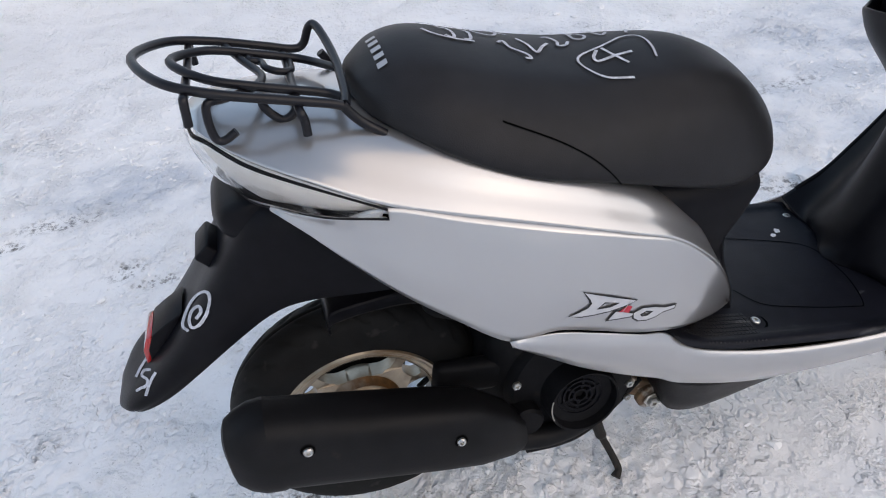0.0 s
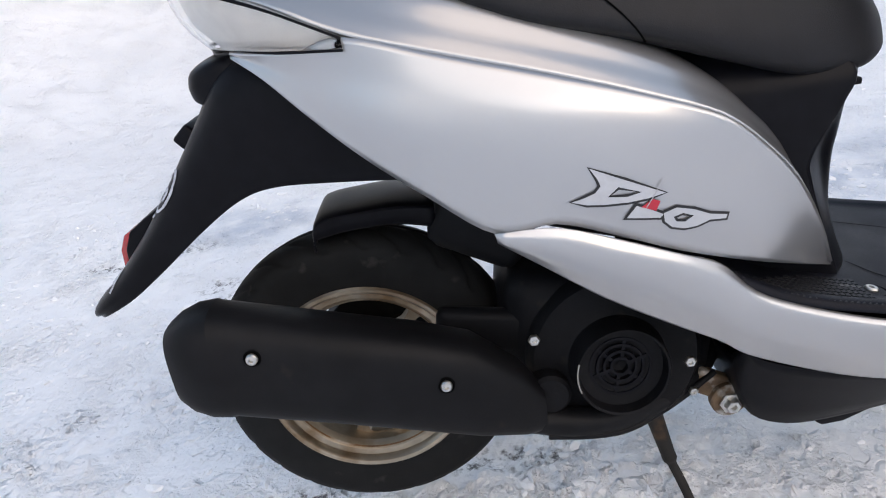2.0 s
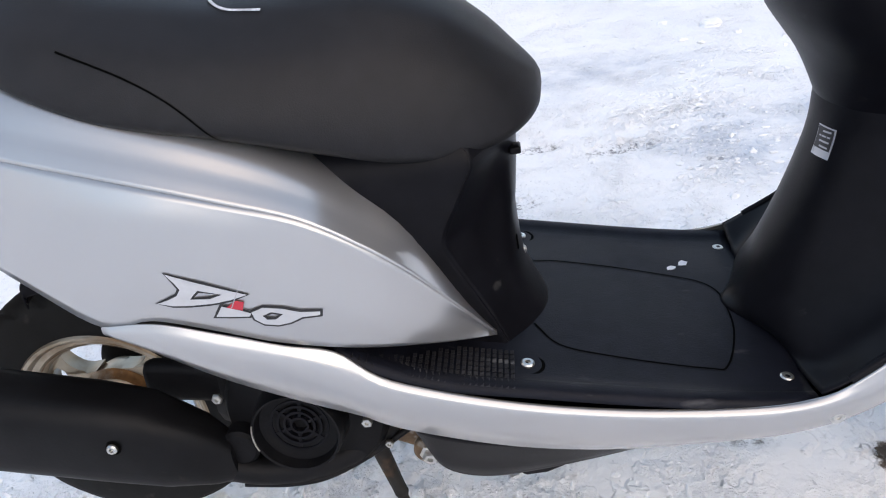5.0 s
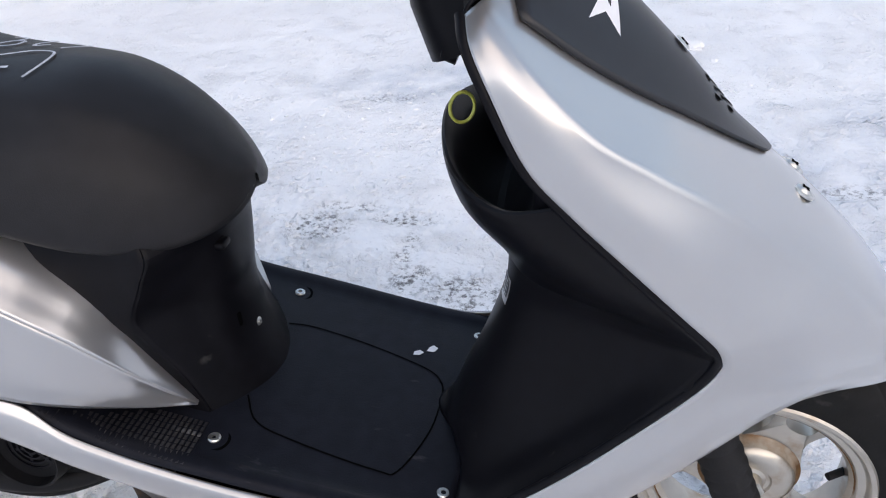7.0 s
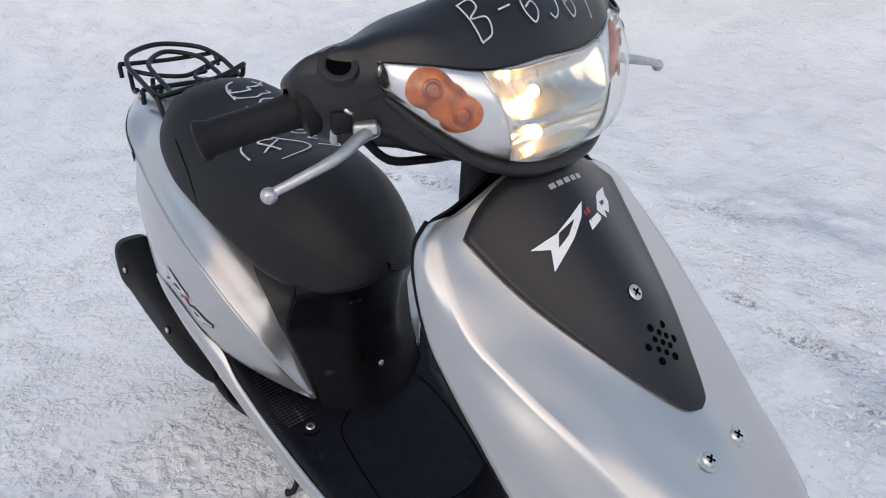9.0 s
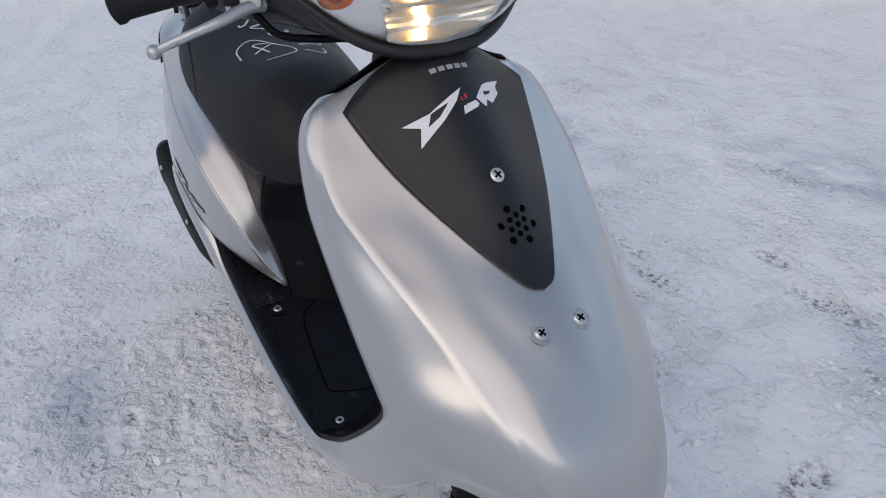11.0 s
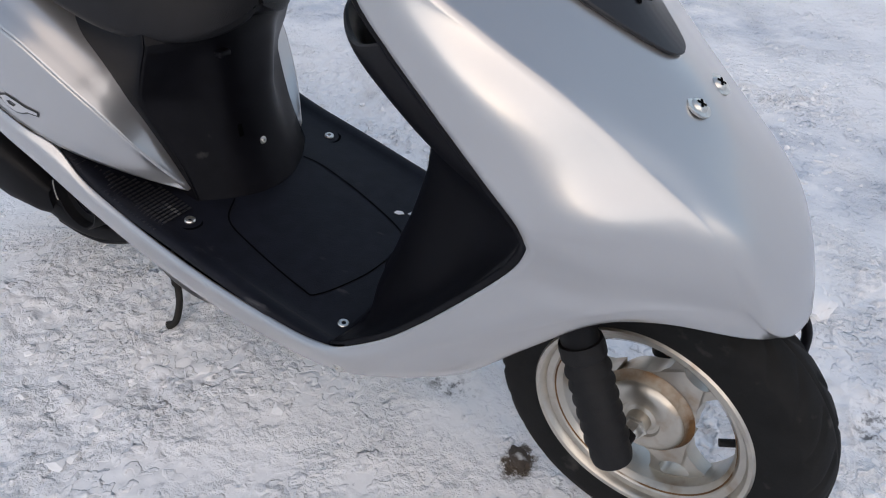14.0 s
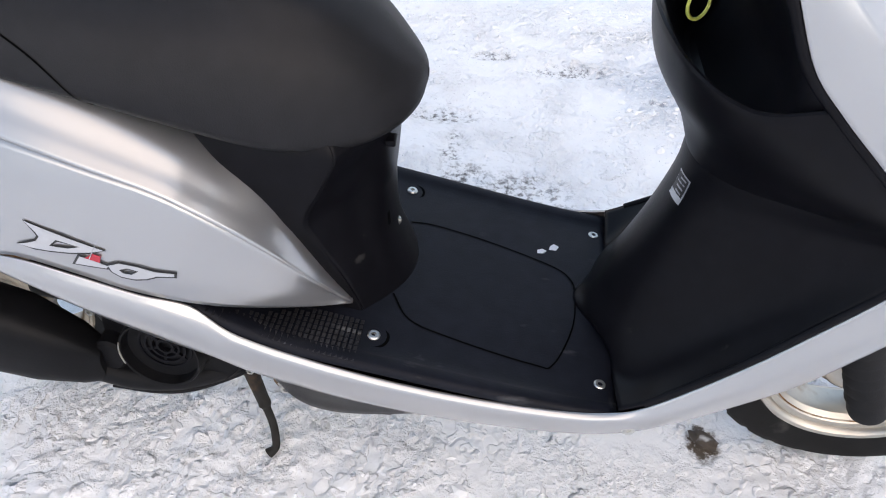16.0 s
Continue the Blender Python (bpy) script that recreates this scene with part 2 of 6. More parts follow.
# ---- mesh helpers ----
def part(name, bm, mat, parent=None, label="", smooth=True, angle=40):
    """Links a bmesh as one mesh object under a thing or a part."""
    me = bpy.data.meshes.new(name)
    bmesh.ops.recalc_face_normals(bm, faces=bm.faces)
    for f in bm.faces:
        f.smooth = smooth
    if smooth:
        for e in bm.edges:
            if len(e.link_faces) == 2 and e.calc_face_angle(0) > radians(angle):
                e.smooth = False
    bm.to_mesh(me)
    bm.free()
    me.materials.append(mat)
    ob = new(name, me)
    ob.parent = parent
    if label:
        tagged(ob, label)
    return ob


def spline(points, n, closed=False):
    """A Catmull-Rom curve through the points, with n steps in each span."""
    p = np.array(points, float)
    k = len(p)
    out = []
    spans = k if closed else k - 1
    for i in range(spans):
        a, b, c, d = (p[(i + j) % k] if closed else p[min(max(i + j, 0), k - 1)] for j in (-1, 0, 1, 2))
        if not closed and i == 0:
            a = 2 * b - c
        if not closed and i == k - 2:
            d = 2 * c - b
        for s in range(n):
            t = s / n
            out.append(0.5 * (2 * b + (c - a) * t + (2 * a - 5 * b + 4 * c - d) * t * t + (3 * b - a - 3 * c + d) * t ** 3))
    if not closed:
        out.append(p[-1])
    return np.array(out)


def grid(bm, pts, wrap=False):
    rows, cols = pts.shape[:2]
    vs = [[bm.verts.new(pts[i, j]) for j in range(cols)] for i in range(rows)]
    for i in range(rows - 1):
        for j in range(cols if wrap else cols - 1):
            bm.faces.new((vs[i][j], vs[i + 1][j], vs[i + 1][(j + 1) % cols], vs[i][(j + 1) % cols]))
    return vs


def surface(rows, nu=5, nv=5):
    """Points of a smooth sheet through rows of control points; a row that ends on the middle line meets its mirror half smoothly."""
    out = []
    for a in rows:
        a = [tuple(q) for q in a]
        if a[-1][1] == 0:
            full = a + [(x, -y, z) for x, y, z in a[-2::-1]]
            out.append(spline(full, nv)[:(len(a) - 1) * nv + 1])
        else:
            out.append(spline(a, nv))
    r = np.array(out)
    r = np.array([spline(r[:, j], nu) for j in range(r.shape[1])])
    return np.transpose(r, (1, 0, 2))


def flip(pts):
    return pts * np.array([1, -1, 1])


def sheet(name, pts, mat, parent, label="", thick=0.003, both=False, angle=40):
    """A sheet of that thickness, inwards; both: with its mirror half, joined."""
    bm = bmesh.new()
    grid(bm, pts)
    if both:
        grid(bm, flip(pts))
    bmesh.ops.remove_doubles(bm, verts=bm.verts, dist=0.0004)
    ob = part(name, bm, mat, parent, label, angle=angle)
    if thick:
        so = ob.modifiers.new("thickness", "SOLIDIFY")
        so.thickness, so.offset = thick, 0
    return ob


def tube_into(bm, path, radius, sides=10, closed=False, cap=True):
    p = [Vector(v) for v in path]
    n = len(p)
    rad = radius if hasattr(radius, "__len__") else [radius] * n
    rad = [float(v) for v in rad]
    rings, normal = [], None
    for i in range(n):
        a = p[(i - 1) % n] if closed or i else p[i]
        b = p[(i + 1) % n] if closed or i < n - 1 else p[i]
        way = (b - a).normalized()
        if normal is None:
            normal = way.orthogonal().normalized()
        normal = (normal - way * normal.dot(way)).normalized()
        side = way.cross(normal)
        rings.append([bm.verts.new(p[i] + rad[i] * (normal * math.cos(2 * math.pi * s / sides) + side * math.sin(2 * math.pi * s / sides))) for s in range(sides)])
    for i in range(n if closed else n - 1):
        r, q = rings[i], rings[(i + 1) % n]
        for s in range(sides):
            bm.faces.new((r[s], r[(s + 1) % sides], q[(s + 1) % sides], q[s]))
    if cap and not closed:
        bm.faces.new(rings[0][::-1])
        bm.faces.new(rings[-1])


def tube(name, path, radius, mat, parent, label="", sides=10, closed=False, smooth_steps=0):
    if smooth_steps:
        path = spline(path, smooth_steps, closed)
    bm = bmesh.new()
    tube_into(bm, path, radius, sides, closed)
    return part(name, bm, mat, parent, label, angle=60)


def lathe_into(bm, profile, centre, steps=48, axis="y", wobble=None):
    """Turns (radius, offset along the axis) pairs about an axis through the centre."""
    rings = []
    for k in range(steps):
        a = 2 * math.pi * k / steps
        ring = []
        for i, (r, o) in enumerate(profile):
            rr = r + (wobble(a, i) if wobble else 0)
            c, s = rr * math.cos(a), rr * math.sin(a)
            v = {"y": (c, o, s), "x": (o, c, s), "z": (c, s, o)}[axis]
            ring.append(bm.verts.new(Vector(centre) + Vector(v)))
        rings.append(ring)
    for k in range(steps):
        r, q = rings[k], rings[(k + 1) % steps]
        for i in range(len(profile) - 1):
            bm.faces.new((r[i], r[i + 1], q[i + 1], q[i]))
    bmesh.ops.remove_doubles(bm, verts=bm.verts, dist=1e-5)


def lathe(name, profile, centre, mat, parent, label="", steps=48, axis="y", angle=35, turn=None):
    bm = bmesh.new()
    lathe_into(bm, profile, (0, 0, 0) if turn else centre, steps, axis)
    if turn:
        bmesh.ops.transform(bm, matrix=Matrix.Translation(centre) @ turn, verts=bm.verts)
    return part(name, bm, mat, parent, label, angle=angle)


def box(name, centre, size, mat, parent, label="", bevel=0.004, turn=None, taper=1.0):
    bm = bmesh.new()
    bmesh.ops.create_cube(bm, size=1)
    for v in bm.verts:
        k = taper if v.co.z > 0 else 1
        v.co = Vector((v.co.x * size[0] * k, v.co.y * size[1] * k, v.co.z * size[2]))
    bmesh.ops.bevel(bm, geom=bm.edges[:], offset=bevel, segments=2, affect="EDGES", profile=0.5)
    m = Matrix.Translation(centre) @ (turn or Matrix())
    bmesh.ops.transform(bm, matrix=m, verts=bm.verts)
    return part(name, bm, mat, parent, label, angle=50)


def to_way(way):
    """A turn that takes +z onto a direction."""
    return Vector(way).to_track_quat("Z", "Y").to_matrix().to_4x4()


def screw(name, at, way, mat, parent, r=0.008, h=0.005, washer=0.0, label="", hexagon=False, cross=False):
    """A bolt head with a washer and a recess, standing on a surface."""
    bm = bmesh.new()
    prof = []
    if washer:
        prof += [(washer, -0.001), (washer, 0.0012), (r * 1.05, 0.0016)]
    if cross:
        prof += [(r, 0.0016), (r * 0.93, h * 0.6), (r * 0.7, h * 0.9), (0.0001, h)]
    else:
        prof += [(r, 0.0016), (r, h * 0.7), (r * 0.8, h), (r * 0.42, h), (r * 0.38, h * 0.45), (0.0001, h * 0.4)]
    lathe_into(bm, prof, (0, 0, 0), 6 if hexagon else 18, "z")
    if cross:
        old = set(bm.faces)
        for turn_ in (0.5, 0.5 + math.pi / 2):
            bmesh.ops.create_cube(bm, size=1, matrix=Matrix.Rotation(turn_, 4, "Z") @ Matrix.Translation((0, 0, h)) @ Matrix.Diagonal((r * 1.15, r * 0.26, 0.0008, 1)))
        for f in bm.faces:
            f.material_index = 0 if f in old else 1
    bmesh.ops.transform(bm, matrix=Matrix.Translation(at) @ to_way(way), verts=bm.verts)
    ob = part(name, bm, mat, parent, label, angle=30)
    if cross:
        ob.data.materials.append(HOLE)
    return ob


from mathutils.bvhtree import BVHTree


def tree_of(obs):
    vs, fs = [], []
    for ob in obs:
        n = len(vs)
        vs += [v.co.copy() for v in ob.data.vertices]
        fs += [[n + i for i in p.vertices] for p in ob.data.polygons]
    return BVHTree.FromPolygons(vs, fs)


def drape(tree, at, way, lift):
    """Where a line from a place along a way first meets a surface, lifted off it."""
    hit, normal, _, _ = tree.ray_cast(Vector(at), Vector(way).normalized())
    if hit is None:
        return None
    if normal.dot(Vector(way)) > 0:
        normal = -normal
    return hit + normal * lift


def ribbon(name, strokes, mat, parent, tree, frame_of, width, lift=0.0022, label=""):
    """Flat strokes laid on a surface; frame_of takes (u, v) to a start and a way."""
    bm = bmesh.new()
    for stroke in strokes:
        path = spline([(u, v) for u, v in stroke], 6) if len(stroke) > 2 else spline(stroke, 6)
        way2 = np.gradient(path, axis=0)
        way2 /= np.linalg.norm(way2, axis=1)[:, None] + 1e-9
        side = np.c_[-way2[:, 1], way2[:, 0]] * width / 2
        left = [drape(tree, *frame_of(*q), lift) for q in path + side]
        right = [drape(tree, *frame_of(*q), lift) for q in path - side]
        for i in range(len(path) - 1):
            q = (left[i], left[i + 1], right[i + 1], right[i])
            if all(v is not None for v in q) and max((q[0] - v).length for v in q) < 0.02:
                bm.faces.new([bm.verts.new(v) for v in q])
    bmesh.ops.remove_doubles(bm, verts=bm.verts, dist=2e-5)
    return part(name, bm, mat, parent, label)


def patch(name, outline, mat, parent, tree, frame_of, lift=0.0022, holes=(), label=""):
    """A flat cut-out laid on a surface, filled with small triangles."""
    bm = bmesh.new()
    edges = []
    for loop in (outline, *holes):
        pts = []
        for (a, b), (c, d) in zip(loop, loop[1:] + loop[:1]):
            k = max(1, int(math.hypot(c - a, d - b) / 0.006))
            pts += [(a + (c - a) * i / k, b + (d - b) * i / k) for i in range(k)]
        vs = [bm.verts.new((u, v, 0)) for u, v in pts]
        edges += [bm.edges.new((vs[i], vs[(i + 1) % len(vs)])) for i in range(len(vs))]
    bmesh.ops.triangle_fill(bm, edges=edges, use_beauty=True)
    bad = []
    for v in bm.verts:
        q = drape(tree, *frame_of(v.co.x, v.co.y), lift)
        if q is None:
            bad.append(v)
        else:
            v.co = q
    bmesh.ops.delete(bm, geom=bad, context="VERTS")
    return part(name, bm, mat, parent, label)


# ---- ground ----
def ease(a, b, x):
    t = np.clip((x - a) / (b - a), 0, 1)
    return t * t * (3 - 2 * t)


def axis_steps(lo, hi, step, far):
    mid = np.arange(lo, hi + step / 2, step)
    out = np.geomspace(step, far, 40)
    return np.concatenate([lo - out[::-1], mid, hi + out])


gx, gy = axis_steps(-1.1, 2.0, 0.0068, 400), axis_steps(-0.65, 2.0, 0.0068, 400)
GX, GY = np.meshgrid(gx, gy, indexing="ij")
# entries at (0.16, 0.05) and (-0.14, 0.02) paint the rear wheel's contact shadow
GRIT_SHADE = [(-0.69, 1.18, 0.16, 0.05), (-0.87, 1.10, 0.10, 0.04), (-0.50, 0.86, 0.06, 0.05), (-0.42, 0.78, 0.07, 0.03), (0.30, 0.84, 0.10, 0.09), (0.36, 0.95, 0.10, 0.03), (0.52, 0.894, 0.10, 0.04), (0.56, 0.75, 0.035, 0.09),
        (0.60, 0.63, 0.07, 0.07), (0.73, 0.60, 0.12, 0.07), (0.77, 0.53, 0.10, 0.04), (0.62, 1.23, 0.07, 0.03), (0.85, 1.15, 0.14, 0.04), (0.16, 0.05, 0.15, 0.034), (-0.14, 0.02, 0.10, 0.030),
        (1.17, 0.62, 0.04, 0.07), (1.22, 0.56, 0.07, 0.05), (1.08, 1.00, 0.07, 0.02), (1.46, 0.33, 0.05, 0.08), (0.27, 1.73, 0.12, 0.05), (1.6, 1.1, 0.2, 0.05), (0.33, -0.42, 0.03, 0.02), (0.87, 0.05, 0.05, 0.03)]
flat = [(float(a), float(b)) for a, b in zip(GX.ravel(), GY.ravel())]
near = ((GX > -1.6) & (GX < 2.6) & (GY > -1.1) & (GY < 3.2)).ravel()
hv = np.zeros(len(flat))
for i in np.nonzero(near)[0]:
    a, b = flat[i]
    n1 = noise.noise((a * 1.7, b * 1.7, 0))
    n2 = noise.noise((a * 6, b * 6, 3))
    n3 = noise.noise((a * 19, b * 19, 7))
    n4 = noise.noise((a * 40 + 1.2 * n3, b * 40 - 1.2 * n3, 11))
    n5 = noise.noise((a * 90, b * 90 + 0.8 * n4, 17))
    rough_ = min(1.0, max(0.10, 0.50 + 1.3 * n1 + 0.9 * n2 - 0.22 * b))
    lump = max(0.0, n4 - 0.10) ** 0.7
    crumb = max(0.0, n5 - 0.18) ** 0.6
    hv[i] = 0.008 * n1 + 0.004 * n2 + rough_ * (0.004 * n3 + 0.0110 * lump + 0.0150 * crumb)
hz = hv.reshape(GX.shape)
grit_shade_v = np.zeros_like(GX)
for a, b, ra, rb in GRIT_SHADE:
    d = np.sqrt(((GX - a) / ra) ** 2 + ((GY - b) / rb) ** 2)
    grit_shade_v = np.maximum(grit_shade_v, 1 - ease(0.4, 1.25, d))
dirtv = np.zeros_like(GX)
for a, b, ra, rb in ((1.032, -0.017, 0.030, 0.042), (0.988, -0.200, 0.022, 0.016)):
    dirtv = np.maximum(dirtv, 1 - ease(0.3, 1.3, np.sqrt(((GX - a) / ra) ** 2 + ((GY - b) / rb) ** 2)))
hz -= 0.006 * grit_shade_v + 0.004 * dirtv
# tread prints of boots and tyres
for a, b, turn_, long_ in ((-0.86, 0.55, 0.5, 0.15), (-0.78, 0.75, 0.4, 0.15), (0.15, -0.30, 1.2, 0.13), (0.38, -0.42, 1.0, 0.13), (0.0, -0.45, 0.3, 0.13)):
    u = (GX - a) * math.cos(turn_) + (GY - b) * math.sin(turn_)
    v = -(GX - a) * math.sin(turn_) + (GY - b) * math.cos(turn_)
    m = (1 - ease(0.8, 1.0, np.abs(u) / long_)) * (1 - ease(0.7, 1.0, np.abs(v) / 0.05))
    hz += m * (-0.003 + 0.0022 * np.sin(u * 125 + 40 * v))
hz -= 0.003
# the yard climbs towards its edge, with a heap of cleared snow
far_d = np.hypot(GX - 0.4, GY)
hz += 0.203 * np.maximum(0, far_d - 4.0) ** 1.3 * (1 - ease(14, 60, far_d)) + 3.0 * ease(14, 60, far_d)
hz += 0.75 * np.exp(-((GX + 4.0) ** 2 + (GY - 5.2) ** 2) / 0.55)
me = bpy.data.meshes.new("ground")
rows, cols = GX.shape
idx = np.arange(rows * cols).reshape(rows, cols)
quads = np.stack([idx[:-1, :-1], idx[1:, :-1], idx[1:, 1:], idx[:-1, 1:]], -1).reshape(-1, 4)
me.from_pydata(np.c_[GX.ravel(), GY.ravel(), hz.ravel()].tolist(), [], quads.tolist())
for p_ in me.polygons:
    p_.use_smooth = True
att = me.attributes.new("grit_shade", "FLOAT", "POINT")
att.data.foreach_set("value", grit_shade_v.ravel().astype(np.float32))
icev = np.zeros_like(GX)
for a, b, ra, rb in ((1.75, 0.55, 0.45, 0.5), (1.3, 1.1, 0.5, 0.35), (2.3, 1.3, 0.9, 0.6), (0.6, 1.9, 0.7, 0.3), (1.5, -0.15, 0.18, 0.15), (-0.5, 1.3, 0.4, 0.25), (0.2, -0.52, 0.3, 0.12)):
    icev = np.maximum(icev, 1 - ease(0.2, 1.2, np.sqrt(((GX - a) / ra) ** 2 + ((GY - b) / rb) ** 2)))
att3 = me.attributes.new("ice", "FLOAT", "POINT")
att3.data.foreach_set("value", icev.ravel().astype(np.float32))
att2 = me.attributes.new("dirt", "FLOAT", "POINT")
att2.data.foreach_set("value", dirtv.ravel().astype(np.float32))
me.materials.append(SNOW)
ground = new("ground", me)
tagged(ground, "trodden white snow with icy patches, dark gritty spots and a painted wheel shadow", "ground", kind="structure")


def snow_lump(name, at, size, seed, mat, label, category, group=""):
    bm = bmesh.new()
    bmesh.ops.create_icosphere(bm, subdivisions=3, radius=1)
    for v in bm.verts:
        k = 1 + 0.40 * noise.noise(v.co * 1.7 + Vector((seed, 0, 0))) + 0.30 * abs(noise.noise(v.co * 4 + Vector((0, seed, 0)))) + 0.10 * noise.noise(v.co * 9 + Vector((0, 0, seed)))
        v.co = Vector((v.co.x * size[0], v.co.y * size[1], max(v.co.z, -0.35) * size[2])) * k
    bmesh.ops.transform(bm, matrix=Matrix.Translation((at[0], at[1], size[2] * 0.3 - 0.003)) @ Matrix.Rotation(seed * 1.7, 4, "Z"), verts=bm.verts)
    ob = part(name, bm, mat)
    return tagged(ob, label, category, group)


LUMP = material("loose_snow", (0.88, 0.885, 0.895), 0.6, 0, 0.05, 30, 0.6, 120)
DIRT = material("frozen_dirt", (0.07, 0.055, 0.045), 0.85, 0, 0.4, 60, 0.8, 150)
add_spots(DIRT, (0.5, 0.5, 0.5), 40, 0.55, 0.68)
for i, (a, b, s) in enumerate(((1.300, 0.560, 0.046), (1.292, 0.413, 0.012), (1.36, 2.27, 0.046), (1.22, 2.12, 0.016), (1.27, 2.05, 0.013), (1.42, 2.10, 0.018), (1.20, 2.42, 0.020), (-0.55, 0.75, 0.012))):
    snow_lump("snow_lump", (a, b), (s, s * 0.8, s * 0.45), i + 1, LUMP, "loose lump of white snow lying on trodden snow", "snow lump", "lumps of snow")
for i, (a, b, s) in enumerate(((1.032, -0.015, 0.030), (0.988, -0.197, 0.026))):
    snow_lump("dirt_clod", (a, b), (s * 0.7, s * 0.4, s * 0.22), i + 20, DIRT, "dark brown frozen clod of dirt in the snow", "dirt clod", "clods of dirt")

# crumbs of broken snow
rng = np.random.default_rng(5)
ball = bmesh.new()
bmesh.ops.create_icosphere(ball, subdivisions=1, radius=1)
bv = np.array([v.co[:] for v in ball.verts])
bf = np.array([[v.index for v in f.verts] for f in ball.faces])
ball.free()
crumb_tree = tree_of([ground])
cv, cf = [], []
for i in range(14000):
    a, b = rng.uniform(-1.2, 2.1), rng.uniform(-0.7, 1.9)
    if noise.noise((a * 2.3, b * 2.3, 5)) < rng.uniform(-0.10, 0.45):
        continue
    size = 0.0020 + 0.0085 * rng.random() ** 3.5
    z = crumb_tree.ray_cast(Vector((a, b, 1)), Vector((0, 0, -1)))[0].z
    pts = bv * (size * rng.uniform(0.5, 1.6, 3) * (1, 1, 0.5)) * (1 + 0.35 * rng.standard_normal((len(bv), 1)).clip(-1, 1)) + (a, b, z + size * 0.05)
    cf.append(bf + len(bv) * len(cv))
    cv.append(pts)
cm = bpy.data.meshes.new("snow_crumbs")
cm.from_pydata(np.concatenate(cv).tolist(), [], np.concatenate(cf).tolist())
cm.materials.append(LUMP)
tagged(new("snow_crumbs", cm), "small crumbs of broken snow strewn over trodden snow", "snow crumbs", kind="stuff")

# ---- the scooter ----
scooter = new("motor_scooter")
tagged(scooter, "silver and black motor scooter with a rear rack standing on snow", "motor scooter")

# rear body: silver deck from the ridge to the middle
DECK_TAIL = [
    [(-0.122, -0.020, 0.735), (-0.122, -0.014, 0.737), (-0.122, -0.007, 0.738), (-0.122, 0, 0.738)],
    [(-0.102, -0.064, 0.730), (-0.100, -0.052, 0.737), (-0.100, -0.030, 0.742), (-0.100, 0, 0.744)],
    [(-0.062, -0.108, 0.715), (-0.060, -0.094, 0.727), (-0.060, -0.050, 0.741), (-0.060, 0, 0.746)],
    [(0.000, -0.145, 0.692), (0.000, -0.128, 0.709), (0.000, -0.070, 0.732), (0.000, 0, 0.740)],
    [(0.065, -0.160, 0.659), (0.065, -0.144, 0.684), (0.065, -0.090, 0.716), (0.065, 0, 0.726)],
    [(0.147, -0.174, 0.632), (0.147, -0.165, 0.663), (0.147, -0.120, 0.690), (0.147, 0, 0.700)],
]
DECK_TIP = [
    [(0.248, -0.187, 0.601), (0.248, -0.174, 0.632), (0.248, -0.130, 0.650), (0.248, 0, 0.660)],
    [(0.330, -0.192, 0.572), (0.330, -0.175, 0.602), (0.330, -0.130, 0.615), (0.330, 0, 0.620)],
    [(0.395, -0.191, 0.545), (0.395, -0.172, 0.568), (0.395, -0.130, 0.575), (0.395, 0, 0.580)],
    [(0.440, -0.183, 0.508), (0.440, -0.165, 0.528), (0.440, -0.120, 0.535), (0.440, 0, 0.540)],
    [(0.480, -0.168, 0.462), (0.480, -0.152, 0.478), (0.480, -0.110, 0.485), (0.480, 0, 0.490)],
    [(0.518, -0.142, 0.398), (0.518, -0.132, 0.396), (0.518, -0.090, 0.380), (0.518, 0, 0.380)],
    [(0.545, -0.115, 0.343), (0.545, -0.112, 0.338), (0.545, -0.080, 0.325), (0.545, 0, 0.325)],
]
DECK = DECK_TAIL + DECK_TIP
for row in DECK:
    (x0, y0, z0), (x1, y1, z1), (x2, y2, z2) = row[:3]
    row[1] = (x1, y0 + (y2 - y0) * 0.30, z0 + (z2 - z0) * 0.36)
deck = sheet("rear_deck", surface(DECK, 4, 5), SILVER, scooter, "glossy silver painted tail deck", both=True)
# side covers: lower edge, bulge, below the ridge, ridge
SIDE_TAIL = [
    [(-0.054, -0.098, 0.646), (-0.054, -0.099, 0.648), (-0.054, -0.100, 0.650), (-0.053, -0.101, 0.652)],
    [(-0.020, -0.128, 0.626), (-0.022, -0.128, 0.634), (-0.022, -0.127, 0.642), (-0.022, -0.127, 0.650)],
    [(0.020, -0.152, 0.590), (0.020, -0.153, 0.610), (0.020, -0.151, 0.630), (0.020, -0.148, 0.649)],
    [(0.068, -0.174, 0.548), (0.066, -0.178, 0.585), (0.065, -0.170, 0.625), (0.065, -0.160, 0.657)],
    [(0.120, -0.190, 0.508), (0.130, -0.196, 0.555), (0.140, -0.189, 0.600), (0.147, -0.174, 0.632)],
    [(0.180, -0.203, 0.466), (0.205, -0.210, 0.520), (0.230, -0.205, 0.570), (0.248, -0.187, 0.601)],
]
